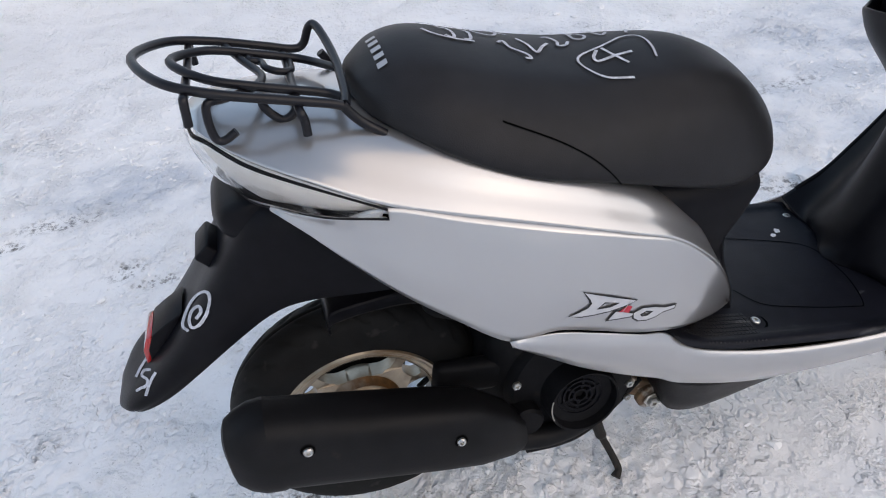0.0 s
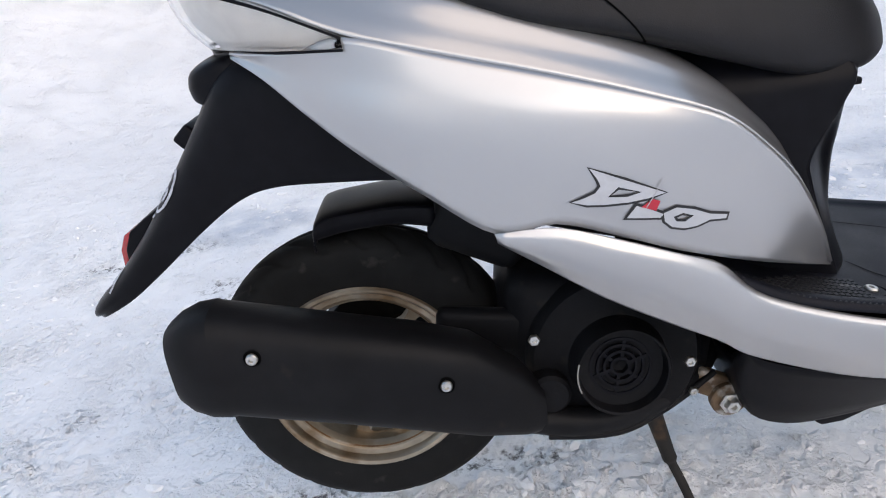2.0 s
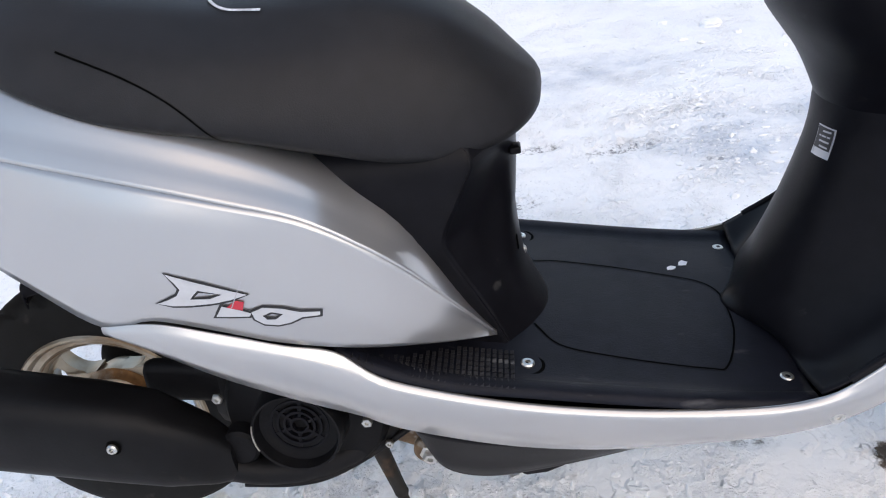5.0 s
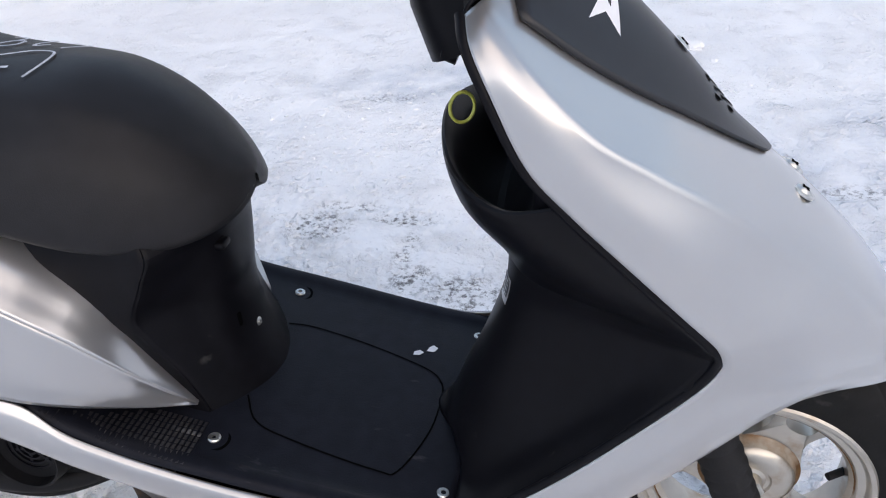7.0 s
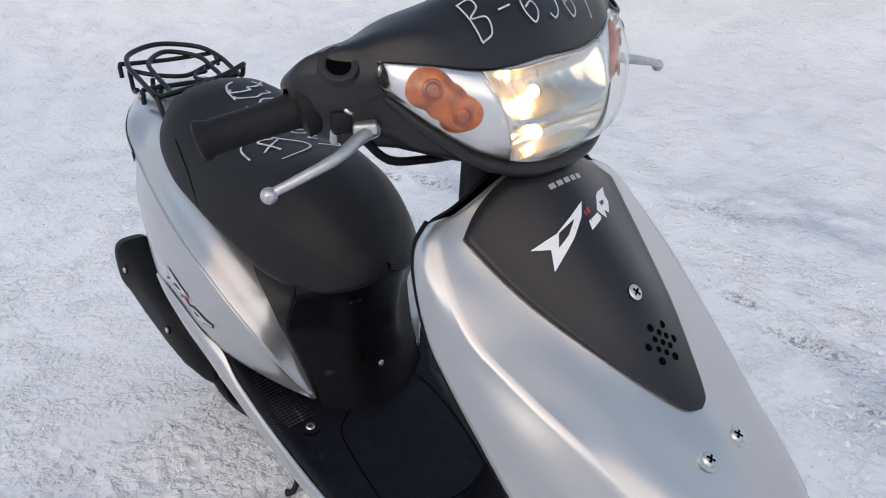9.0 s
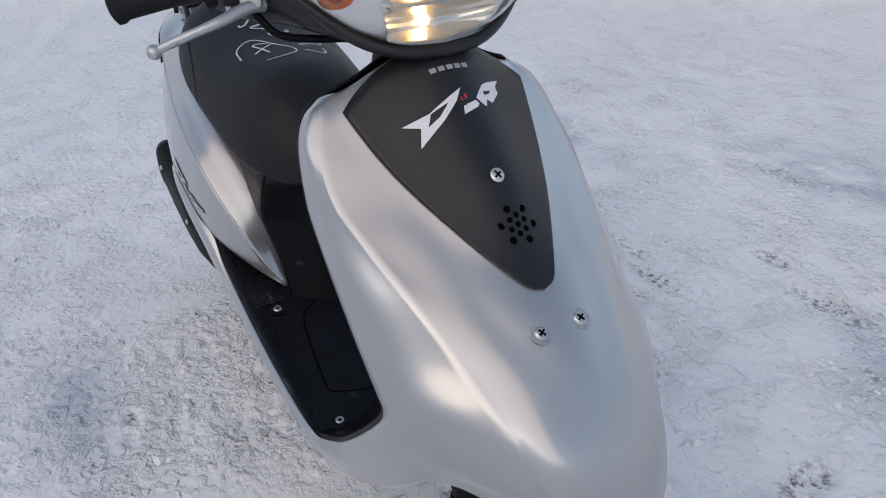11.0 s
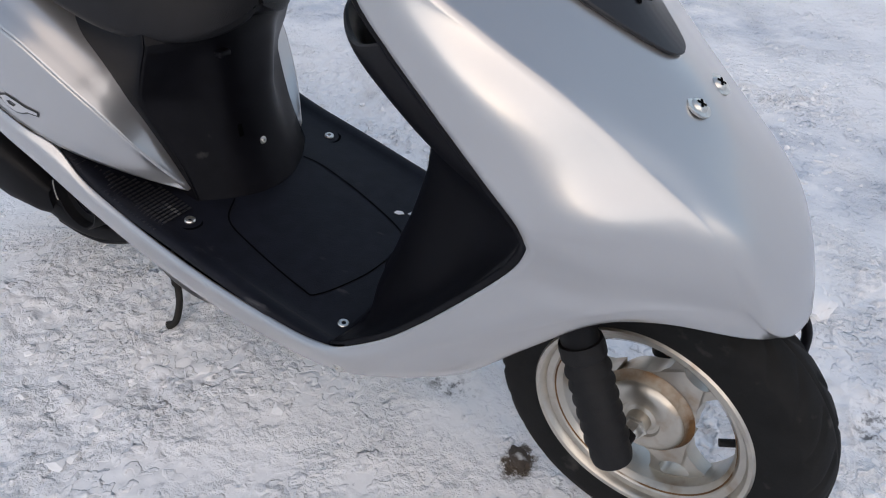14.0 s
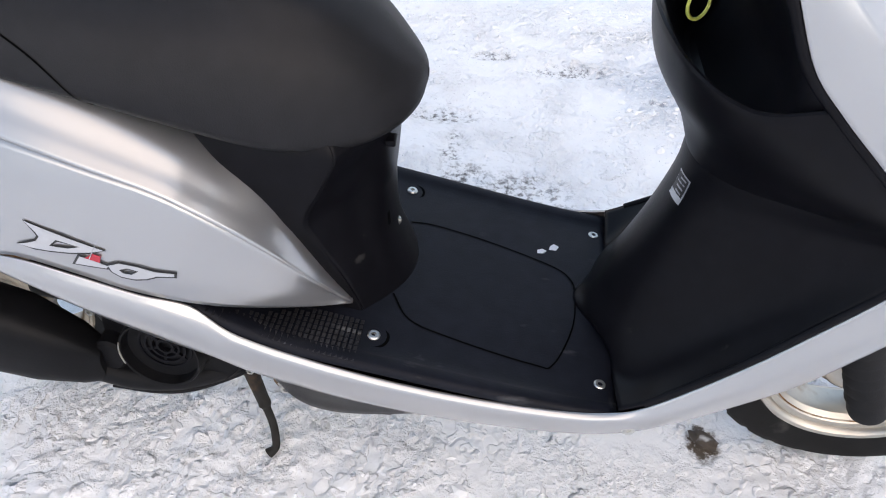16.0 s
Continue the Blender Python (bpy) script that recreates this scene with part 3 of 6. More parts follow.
SIDE_TIP = [
    [(0.235, -0.208, 0.470), (0.270, -0.214, 0.510), (0.310, -0.207, 0.550), (0.330, -0.192, 0.572)],
    [(0.290, -0.206, 0.450), (0.330, -0.212, 0.485), (0.375, -0.204, 0.525), (0.395, -0.191, 0.545)],
    [(0.350, -0.202, 0.424), (0.385, -0.205, 0.455), (0.422, -0.195, 0.488), (0.440, -0.183, 0.508)],
    [(0.420, -0.186, 0.396), (0.445, -0.186, 0.418), (0.468, -0.178, 0.444), (0.480, -0.168, 0.462)],
    [(0.490, -0.150, 0.365), (0.500, -0.150, 0.375), (0.512, -0.147, 0.388), (0.518, -0.142, 0.398)],
    [(0.545, -0.112, 0.338), (0.545, -0.113, 0.340), (0.545, -0.114, 0.341), (0.545, -0.115, 0.343)],
]
SIDE = SIDE_TAIL + SIDE_TIP
for row in SIDE:
    row[1] = (row[1][0], row[1][1] + 0.004, row[1][2])
    row[2] = (row[2][0], row[2][1] + 0.006, row[2][2])
side_r = sheet("side_cover", surface(SIDE, 5, 5), SILVER, scooter, "glossy silver side cover with an outlined model emblem")
side_l = sheet("side_cover", flip(surface(SIDE, 5, 5)), SILVER, scooter, "glossy silver side cover")

# lower strip with the leg shield's foot
STRIP_REAR = [
    [(0.178, -0.204, 0.466), (0.179, -0.206, 0.464), (0.180, -0.206, 0.460), (0.181, -0.203, 0.457)],
    [(0.235, -0.209, 0.466), (0.232, -0.214, 0.452), (0.228, -0.210, 0.436), (0.222, -0.200, 0.425)],
    [(0.290, -0.207, 0.446), (0.290, -0.214, 0.430), (0.288, -0.210, 0.402), (0.280, -0.196, 0.380)],
    [(0.350, -0.203, 0.420), (0.350, -0.210, 0.404), (0.350, -0.206, 0.370), (0.345, -0.190, 0.338)],
    [(0.393, -0.192, 0.398), (0.397, -0.203, 0.378), (0.398, -0.202, 0.340), (0.395, -0.184, 0.308)],
]
STRIP_FRONT = [
    [(0.440, -0.192, 0.355), (0.440, -0.199, 0.346), (0.440, -0.197, 0.312), (0.440, -0.178, 0.276)],
    [(0.551, -0.190, 0.312), (0.551, -0.197, 0.303), (0.551, -0.193, 0.268), (0.551, -0.170, 0.230)],
    [(0.672, -0.189, 0.284), (0.672, -0.196, 0.276), (0.672, -0.190, 0.240), (0.672, -0.162, 0.204)],
    [(0.794, -0.188, 0.270), (0.794, -0.195, 0.262), (0.796, -0.187, 0.230), (0.800, -0.155, 0.200)],
    [(0.854, -0.187, 0.274), (0.856, -0.194, 0.266), (0.866, -0.184, 0.236), (0.880, -0.150, 0.216)],
]
STRIP = STRIP_REAR + STRIP_FRONT
EDGE = [(0.888, -0.186, 0.289), (0.938, -0.179, 0.322), (0.985, -0.177, 0.366), (1.030, -0.175, 0.414), (1.066, -0.174, 0.455), (1.089, -0.174, 0.485), (1.099, -0.176, 0.508),
        (1.096, -0.180, 0.527), (1.060, -0.182, 0.565), (1.012, -0.182, 0.613), (0.972, -0.181, 0.653), (0.940, -0.179, 0.690), (0.915, -0.172, 0.742), (0.900, -0.158, 0.772), (0.894, -0.136, 0.789)]
LOWER_ENDS = [
    [(0.900, -0.191, 0.276), (0.925, -0.176, 0.254), (0.945, -0.140, 0.238)],
    [(0.955, -0.184, 0.306), (0.985, -0.168, 0.284), (1.010, -0.134, 0.272)],
    [(1.008, -0.182, 0.348), (1.040, -0.166, 0.326), (1.065, -0.130, 0.330)],
    [(1.060, -0.180, 0.396), (1.095, -0.162, 0.382), (1.118, -0.134, 0.393)],
]
# upper cowl: edge, side, ridge, beside the garnish, middle line
CORNER = [
    [EDGE[4], (1.105, -0.171, 0.445), (1.135, -0.160, 0.437), (1.152, -0.146, 0.430), (1.158, -0.131, 0.424)],
    [EDGE[5], (1.140, -0.156, 0.468), (1.192, -0.130, 0.455), (1.204, -0.121, 0.445), (1.209, -0.114, 0.435)],
    [EDGE[6], (1.160, -0.149, 0.485), (1.252, -0.086, 0.450), (1.274, -0.073, 0.430), (1.280, -0.066, 0.415)],
]
UPPER_NOSE = [
    [(1.098, -0.178, 0.518), (1.160, -0.150, 0.500), (1.254, -0.086, 0.468), (1.291, -0.060, 0.424), (1.308, 0.0, 0.398)],
    [(1.095, -0.180, 0.527), (1.156, -0.151, 0.518), (1.235, -0.093, 0.507), (1.277, -0.066, 0.466), (1.303, 0.0, 0.438)],
    [(1.088, -0.181, 0.537), (1.148, -0.153, 0.537), (1.208, -0.098, 0.537), (1.257, -0.063, 0.507), (1.282, 0.0, 0.484)],
    [EDGE[8], (1.106, -0.160, 0.573), (1.154, -0.113, 0.580), (1.208, -0.062, 0.556), (1.238, 0.0, 0.537)],
    [EDGE[9], (1.054, -0.170, 0.622), (1.093, -0.133, 0.632), (1.138, -0.074, 0.613), (1.182, 0.0, 0.594)],
]
UPPER_TOP = [
    [EDGE[10], (1.005, -0.174, 0.663), (1.036, -0.152, 0.671), (1.075, -0.085, 0.664), (1.118, 0.0, 0.648)],
    [EDGE[11], (0.962, -0.174, 0.702), (0.986, -0.165, 0.706), (1.020, -0.092, 0.708), (1.060, 0.0, 0.716)],
    [EDGE[12], (0.930, -0.168, 0.750), (0.942, -0.157, 0.752), (0.970, -0.105, 0.748), (1.003, 0.0, 0.774)],
    [EDGE[13], (0.910, -0.152, 0.779), (0.918, -0.143, 0.781), (0.932, -0.112, 0.782), (0.957, 0.0, 0.819)],
    [EDGE[14], (0.900, -0.130, 0.793), (0.905, -0.122, 0.796), (0.910, -0.104, 0.801), (0.925, 0.0, 0.842)],
]
UPPER = UPPER_NOSE + UPPER_TOP


def creased(row):
    """Two smooth halves that meet in a crease at the ridge."""
    e, side_, ridge, beside, middle = row
    first_half = spline([e, side_, ridge], 7)
    if middle[1] == 0:
        mirror = [(x, -y, z) for x, y, z in (beside, ridge)]
        second_half = spline([ridge, beside, middle] + mirror, 10)[:21]
    else:
        second_half = spline([ridge, beside, middle], 10)
    return np.concatenate([first_half, second_half[1:]])


def even(row, n=35):
    p = spline(row, 12)
    d = np.r_[0, np.cumsum(np.linalg.norm(np.diff(p, axis=0), axis=1))]
    return np.array([[np.interp(k * d[-1] / (n - 1), d, p[:, j]) for j in range(3)] for k in range(n)])


cowl_rows = np.array([even(r) for r in STRIP] + [even([EDGE[i], *LOWER_ENDS[i]]) for i in range(4)] + [creased(r) for r in CORNER + UPPER])
BODY = np.transpose(np.array([spline(cowl_rows[:, j], 6) for j in range(cowl_rows.shape[1])]), (1, 0, 2))
bm = bmesh.new()
for pts in (BODY, flip(BODY)):
    grid(bm, pts)
bmesh.ops.remove_doubles(bm, verts=bm.verts, dist=0.0006)
shield = part("front_cowl", bm, SILVER, scooter, "glossy silver front cowl running into the lower side strips", angle=60)
so = shield.modifiers.new("thickness", "SOLIDIFY")
so.thickness, so.offset = 0.003, 0

# inner leg shield, black
INNER_FOOT = [
    [(0.858, -0.185, 0.276), (0.856, -0.130, 0.264), (0.850, -0.070, 0.264), (0.810, 0, 0.270)],
    [(0.888, -0.184, 0.292), (0.880, -0.135, 0.278), (0.845, -0.070, 0.284), (0.828, 0, 0.285)],
    [(0.938, -0.177, 0.325), (0.922, -0.125, 0.322), (0.868, -0.060, 0.335), (0.848, 0, 0.335)],
    [(1.028, -0.173, 0.416), (0.990, -0.120, 0.400), (0.900, -0.060, 0.400), (0.878, 0, 0.400)],
    [(1.094, -0.173, 0.503), (1.030, -0.120, 0.480), (0.925, -0.060, 0.470), (0.902, 0, 0.470)],
    [(1.090, -0.180, 0.530), (1.025, -0.130, 0.520), (0.935, -0.070, 0.515), (0.907, 0, 0.515)],
    [(1.055, -0.181, 0.566), (0.980, -0.145, 0.560), (0.912, -0.085, 0.560), (0.890, 0, 0.560)],
    [(1.008, -0.181, 0.614), (0.935, -0.155, 0.610), (0.880, -0.100, 0.610), (0.857, 0, 0.615)],
]
INNER_TOP = [
    [(0.970, -0.180, 0.653), (0.915, -0.158, 0.638), (0.868, -0.105, 0.650), (0.848, 0, 0.660)],
    [(0.968, -0.176, 0.655), (0.918, -0.150, 0.636), (0.874, -0.100, 0.648), (0.856, 0, 0.662)],
    [(0.965, -0.172, 0.655), (0.930, -0.145, 0.605), (0.905, -0.095, 0.590), (0.900, 0, 0.590)],
    [(0.938, -0.174, 0.692), (0.945, -0.135, 0.655), (0.940, -0.080, 0.650), (0.935, 0, 0.650)],
    [(0.912, -0.168, 0.742), (0.925, -0.125, 0.720), (0.920, -0.070, 0.715), (0.915, 0, 0.715)],
    [(0.893, -0.140, 0.785), (0.890, -0.105, 0.780), (0.882, -0.060, 0.785), (0.878, 0, 0.790)],
    [(0.905, -0.115, 0.803), (0.905, -0.090, 0.812), (0.905, -0.050, 0.830), (0.905, 0, 0.838)],
]
INNER = INNER_FOOT + INNER_TOP
inner_pts = np.concatenate([surface(INNER[:6], 5, 7), surface(INNER[5:], 5, 7)[1:]])
inner = sheet("inner_leg_shield", inner_pts, BLACK, scooter, "black plastic inner leg shield with an open pocket", both=True, angle=22)
tube("edge_trim", spline([(x - 0.004, y + 0.003, z) for x, y, z in EDGE], 5), 0.0045, BLACK, inner, sides=8)
tube("edge_trim", spline([(x - 0.004, -y - 0.003, z) for x, y, z in EDGE], 5), 0.0045, BLACK, inner, sides=8)

# floorboard
def floor_z(x):
    return float(np.interp(x, (0.36, 0.393, 0.44, 0.50, 0.575, 0.70, 0.84, 0.90), (0.41, 0.392, 0.358, 0.336, 0.318, 0.289, 0.264, 0.262)))


FLOOR_ROWS = []
for x in (0.393, 0.42, 0.46, 0.51, 0.575, 0.65, 0.73, 0.80, 0.858):
    w = float(np.interp(x, (0.393, 0.42, 0.46, 0.51, 0.9), (0.189, 0.190, 0.190, 0.190, 0.187)))
    z = floor_z(x)
    FLOOR_ROWS.append([(x, -w, z - 0.006), (x, -w + 0.004, z + 0.001), (x, -w + 0.016, z + 0.001), (x, -0.155, z - 0.003), (x, -0.08, z - 0.001), (x, 0, z - 0.001)])
floorboard = sheet("floorboard", surface(FLOOR_ROWS, 5, 3), FLOOR, scooter, "black ribbed plastic floorboard with four bolts", thick=0.004, both=True)
for y in (-1, 1):
    for x, yy in ((0.575, 0.141), (0.840, 0.140)):
        screw("floor_bolt", (x, y * yy, floor_z(x) - 0.003), (0.2, 0, 1), STEEL, floorboard, 0.0075, 0.005, 0.0115, "zinc bolt with a washer")
        bm = bmesh.new()
        lathe_into(bm, [(0.019, 0.0012), (0.0165, 0.0016), (0.0125, 0.0002)], (0, 0, 0), 22, "z")
        bmesh.ops.transform(bm, matrix=Matrix.Translation((x, y * yy, floor_z(x) - 0.0025)) @ to_way((0.2, 0, 1)), verts=bm.verts)
        part("bolt_recess", bm, HOLE, floorboard)
floor_tree = tree_of([floorboard])
down = lambda u, v: ((u, v, 1.0), (0, 0, -1))
HATCH = [(0.585, -0.070), (0.610, -0.105), (0.66, -0.118), (0.76, -0.130), (0.785, -0.124), (0.808, -0.06), (0.812, 0.0), (0.806, 0.03), (0.78, 0.05), (0.70, 0.068), (0.62, 0.075), (0.585, 0.070)]
ribbon("hatch_seam", [HATCH], HOLE, floorboard, floor_tree, down, 0.0022, 0.0028)
bm = bmesh.new()
for i in range(26):
    for k in range(8):
        x, y = 0.405 + i * 0.0062, -0.184 + k * 0.008
        if y > -0.180 + (x - 0.405) * 0.55:
            continue
        z = floor_z(x) + 0.0022
        bmesh.ops.create_cube(bm, size=1, matrix=Matrix.Translation((x, y, z)) @ Matrix.Diagonal((0.0040, 0.0060, 0.0012, 1)))
part("foot_tread", bm, PAD, floorboard, "scuffed studded foot tread", smooth=False)
patch("paint_chip", [(0.776, 0.083), (0.786, 0.084), (0.790, 0.094), (0.783, 0.098), (0.778, 0.092)], DECAL_WHITE, floorboard, floor_tree, down, 0.003)
patch("paint_chip", [(0.760, 0.070), (0.768, 0.072), (0.773, 0.079), (0.767, 0.082), (0.760, 0.077)], DECAL_WHITE, floorboard, floor_tree, down, 0.003)
# under seat cowl
def plan_ring(z, corner, half, front, waist):
    """A level of the cowl: its side runs to a corner, then turns into the hollow front."""
    return [(0.36, -half, z), (0.44, -half, z), (corner - 0.012, -half * 0.99, z), (corner, -half * 0.965, z), (corner + 0.006, -half * 0.90, z), ((corner + front) / 2, -half * waist, z), (front - 0.006, -half * 0.34, z), (front, 0, z)]


UNDER = [plan_ring(0.600, 0.500, 0.085, 0.550, 0.66), plan_ring(0.556, 0.548, 0.122, 0.592, 0.66), plan_ring(0.520, 0.537, 0.128, 0.592, 0.60), plan_ring(0.470, 0.511, 0.126, 0.585, 0.56), plan_ring(0.440, 0.515, 0.120, 0.581, 0.56),
         plan_ring(0.385, 0.534, 0.110, 0.582, 0.62), plan_ring(0.350, 0.546, 0.108, 0.590, 0.66), plan_ring(0.305, 0.560, 0.110, 0.606, 0.68)]
under = sheet("under_seat_cowl", surface(UNDER, 5, 6), BLACK, scooter, "black plastic cowl under the seat", both=True, angle=24)
screw("cowl_screw", (0.5835, 0.0, 0.377), (1, 0, 0.1), STEEL, under, 0.004, 0.003, 0.006)
box("seat_lock", (0.592, -0.044, 0.523), (0.012, 0.018, 0.008), BLACK, under, bevel=0.002)
box("cowl_notch", (0.574, -0.030, 0.405), (0.012, 0.008, 0.020), HOLE, under, bevel=0.002)

# seat
SEAT = []
for x, half, zb, zt in ((0.059, 0.004, 0.736, 0.742), (0.062, 0.040, 0.730, 0.748), (0.075, 0.079, 0.718, 0.758), (0.105, 0.112, 0.703, 0.775), (0.153, 0.140, 0.676, 0.777), (0.230, 0.155, 0.640, 0.754), (0.330, 0.156, 0.612, 0.730), (0.420, 0.148, 0.580, 0.722),
                        (0.483, 0.138, 0.558, 0.713), (0.536, 0.121, 0.548, 0.688), (0.576, 0.098, 0.546, 0.655), (0.605, 0.069, 0.551, 0.621), (0.622, 0.037, 0.561, 0.600), (0.628, 0.004, 0.575, 0.588)):
    h = zt - zb
    SEAT.append([(x, 0, zb + 0.010), (x, -half * 0.75, zb), (x, -half * 0.98, zb + 0.006), (x, -half * 1.0, zb + h * 0.22), (x, -half * 0.86, zb + h * 0.55), (x, -half * 0.66, zb + h * 0.77), (x, -half * 0.44, zb + h * 0.915), (x, 0, zt)])
seat = sheet("seat", surface(SEAT, 5, 5), VINYL, scooter, "long black vinyl scooter seat with chalk marks", thick=0.0, both=True, angle=70)
seat_tree = tree_of([seat])

# emblem on both side covers: (u, v) along x and z, looked at from the side
EMBLEM_D = [(0.268, 0.519), (0.300, 0.5035), (0.336, 0.486), (0.320, 0.4835), (0.301, 0.4825), (0.280, 0.4835), (0.264, 0.4855), (0.250, 0.490), (0.262, 0.4925), (0.272, 0.496), (0.277, 0.5015), (0.275, 0.508)]
EMBLEM_D_HOLE = [(0.283, 0.4905), (0.293, 0.4985), (0.314, 0.4905), (0.301, 0.488)]
EMBLEM_I = [(0.300, 0.467), (0.309, 0.478), (0.317, 0.4745), (0.326, 0.470), (0.334, 0.4655), (0.331, 0.4625), (0.316, 0.4645)]
EMBLEM_DOT = [(0.313, 0.476), (0.324, 0.482), (0.331, 0.479), (0.327, 0.470), (0.319, 0.4735)]
EMBLEM_O = [(0.334, 0.4665), (0.346, 0.470), (0.363, 0.465), (0.378, 0.4575), (0.395, 0.453), (0.394, 0.4495), (0.378, 0.4515), (0.366, 0.448), (0.354, 0.4475), (0.342, 0.451), (0.335, 0.458)]
EMBLEM_O_HOLE = [(0.343, 0.461), (0.352, 0.4635), (0.362, 0.459), (0.354, 0.4545), (0.346, 0.456)]
EMBLEM_SWASH = [(0.318, 0.475), (0.328, 0.490), (0.335, 0.500)]
FRONT_D = [(-0.0815, 0.098), (-0.0512, 0.101), (-0.0071, 0.1199), (-0.0173, 0.1058), (-0.0375, 0.0888), (-0.071, 0.0676), (-0.0637, 0.089)]
FRONT_D_HOLE = [(-0.0561, 0.0871), (-0.049, 0.1004), (-0.0267, 0.1067), (-0.0409, 0.094)]
FRONT_I = [(-0.0121, 0.0978), (0.0062, 0.1022), (0.0088, 0.0971), (0.0045, 0.0936), (-0.0149, 0.0878)]
FRONT_DOT = [(-0.0118, 0.1089), (-0.0032, 0.1122), (-0.0039, 0.1056), (-0.0117, 0.1039)]
FRONT_O = [(0.0082, 0.1050), (0.0232, 0.1200), (0.0340, 0.1240), (0.0560, 0.1275), (0.0470, 0.1190), (0.0466, 0.1100), (0.0300, 0.0975), (0.0230, 0.1020), (0.0180, 0.0930), (0.0120, 0.0990)]
FRONT_O_HOLE = [(0.0214, 0.1123), (0.0351, 0.1136), (0.0303, 0.1092), (0.0221, 0.1074)]


def grow(loop, d):
    """Moves a loop outwards by d."""
    n = len(loop)
    area = sum(loop[i][0] * loop[(i + 1) % n][1] - loop[(i + 1) % n][0] * loop[i][1] for i in range(n))
    s = 1 if area > 0 else -1
    out = []
    for i in range(n):
        (ax, ay), (bx, by), (cx, cy) = loop[i - 1], loop[i], loop[(i + 1) % n]
        n1 = Vector((by - ay, ax - bx)).normalized() * s
        n2 = Vector((cy - by, bx - cx)).normalized() * s
        m = n1 + n2
        m = m / max(0.55, m.dot(n1))
        out.append((bx + m.x * d, by + m.y * d))
    return out


def emblem(parent, tree, place, shapes, outline, fill):
    big, big_hole, small, dot, last, last_hole = shapes
    for name, loop, hole, mat in (("emblem_shape", big, big_hole, fill), ("emblem_shape", small, None, fill), ("emblem_shape", last, last_hole, fill), ("emblem_dot", dot, None, DECAL_RED)):
        patch(name, loop, mat, parent, tree, place, 0.0032, [hole] if hole else [])
        if outline and mat is fill:
            patch("emblem_outline", grow(loop, outline), DECAL_BLACK, parent, tree, place, 0.0026, [grow(hole, -outline)] if hole else [])


side_tree = tree_of([side_r])
side_place = lambda u, v: ((u, -0.5, v), (0, 1, 0))
emblem(side_r, side_tree, side_place, (EMBLEM_D, EMBLEM_D_HOLE, EMBLEM_I, EMBLEM_DOT, EMBLEM_O, EMBLEM_O_HOLE), 0.0024, DECAL_SILVER)
side_l_tree = tree_of([side_l])
other_place = lambda u, v: ((u, 0.5, v), (0, -1, 0))
ribbon("emblem_swash", [EMBLEM_SWASH], DECAL_GREY, side_r, side_tree, side_place, 0.0010, 0.0036)
emblem(side_l, side_l_tree, other_place, (EMBLEM_D, EMBLEM_D_HOLE, EMBLEM_I, EMBLEM_DOT, EMBLEM_O, EMBLEM_O_HOLE), 0.0024, DECAL_SILVER)

# garnish on the front cowl
cowl_tree = tree_of([shield])
front_way = Vector((-0.72, 0, -0.69))
front_up = Vector((-0.69, 0, 0.72))
front_o = Vector((1.55, 0, 1.18))
front_place = lambda u, v: (front_o + Vector((0, 1, 0)) * u + front_up * v, front_way)
badge_place = lambda u, v: front_place(u + 0.009, v)


def front_uv(x, y, z):
    d = Vector((x, y, z)) - front_o
    return (y, d.dot(front_up))


GARNISH = [(0.894, -0.124, 0.795), (0.903, -0.126, 0.787), (0.968, -0.107, 0.740), (1.014, -0.088, 0.707), (1.060, -0.062, 0.668), (1.105, -0.036, 0.641), (1.132, -0.016, 0.622), (1.139, 0, 0.618)]
half = [front_uv(*p) for p in GARNISH]
top_v = front_uv(0.925, 0, 0.842)[1] - 0.003
right_loop = spline(half, 4)
loop = [(float(a), float(b)) for a, b in right_loop] + [(-float(a), float(b)) for a, b in right_loop[-2::-1]] + [(0.07, top_v - 0.012), (0.0, top_v), (-0.07, top_v - 0.012)]
gb = bmesh.new()
nv_, nu_ = 40, 30
lo_v, hi_v = half[-1][1], top_v
prof = sorted((float(b), abs(float(a))) for a, b in right_loop)
for_v = [p[0] for p in prof]
for_w = [p[1] for p in prof]
gpts = []
for i in range(nv_ + 1):
    row = []
    for j in range(nu_ + 1):
        s = -1 + 2 * j / nu_
        top_here = top_v - 0.045 * abs(s) ** 2
        v = lo_v + (top_here - lo_v) * (i / nv_) ** 1.7
        w = float(np.interp(v, for_v, for_w))
        q = drape(cowl_tree, *front_place(s * w, v), 0.003)
        row.append(q if q is not None else Vector((0.9, s * w, 0.8)))
    gpts.append(row)
grid(gb, np.array(gpts))
garnish = part("front_garnish", gb, COWL, scooter, "matt black triangular front garnish")
gm = garnish.modifiers.new("thickness", "SOLIDIFY")
gm.thickness, gm.offset = 0.003, 1
garnish_tree = tree_of([garnish])
emblem(garnish, garnish_tree, badge_place, (FRONT_D, FRONT_D_HOLE, FRONT_I, FRONT_DOT, FRONT_O, FRONT_O_HOLE), 0, DECAL_WHITE)
for i in range(5):
    patch("maker_mark", [(-0.033 + i * 0.0102, 0.1438), (-0.0255 + i * 0.0102, 0.1438), (-0.0255 + i * 0.0102, 0.1495), (-0.033 + i * 0.0102, 0.1495)], DECAL_GREY, garnish, garnish_tree, badge_place, 0.0036)
at = drape(garnish_tree, *front_place(0.0, front_uv(1.048, 0, 0.715)[1]), 0.001)
screw("garnish_screw", at - front_way * 0.002, -front_way, STEEL, garnish, 0.0085, 0.0035, 0.0, "zinc cross-head screw", cross=True)
vm = front_uv(1.090, 0, 0.676)[1]
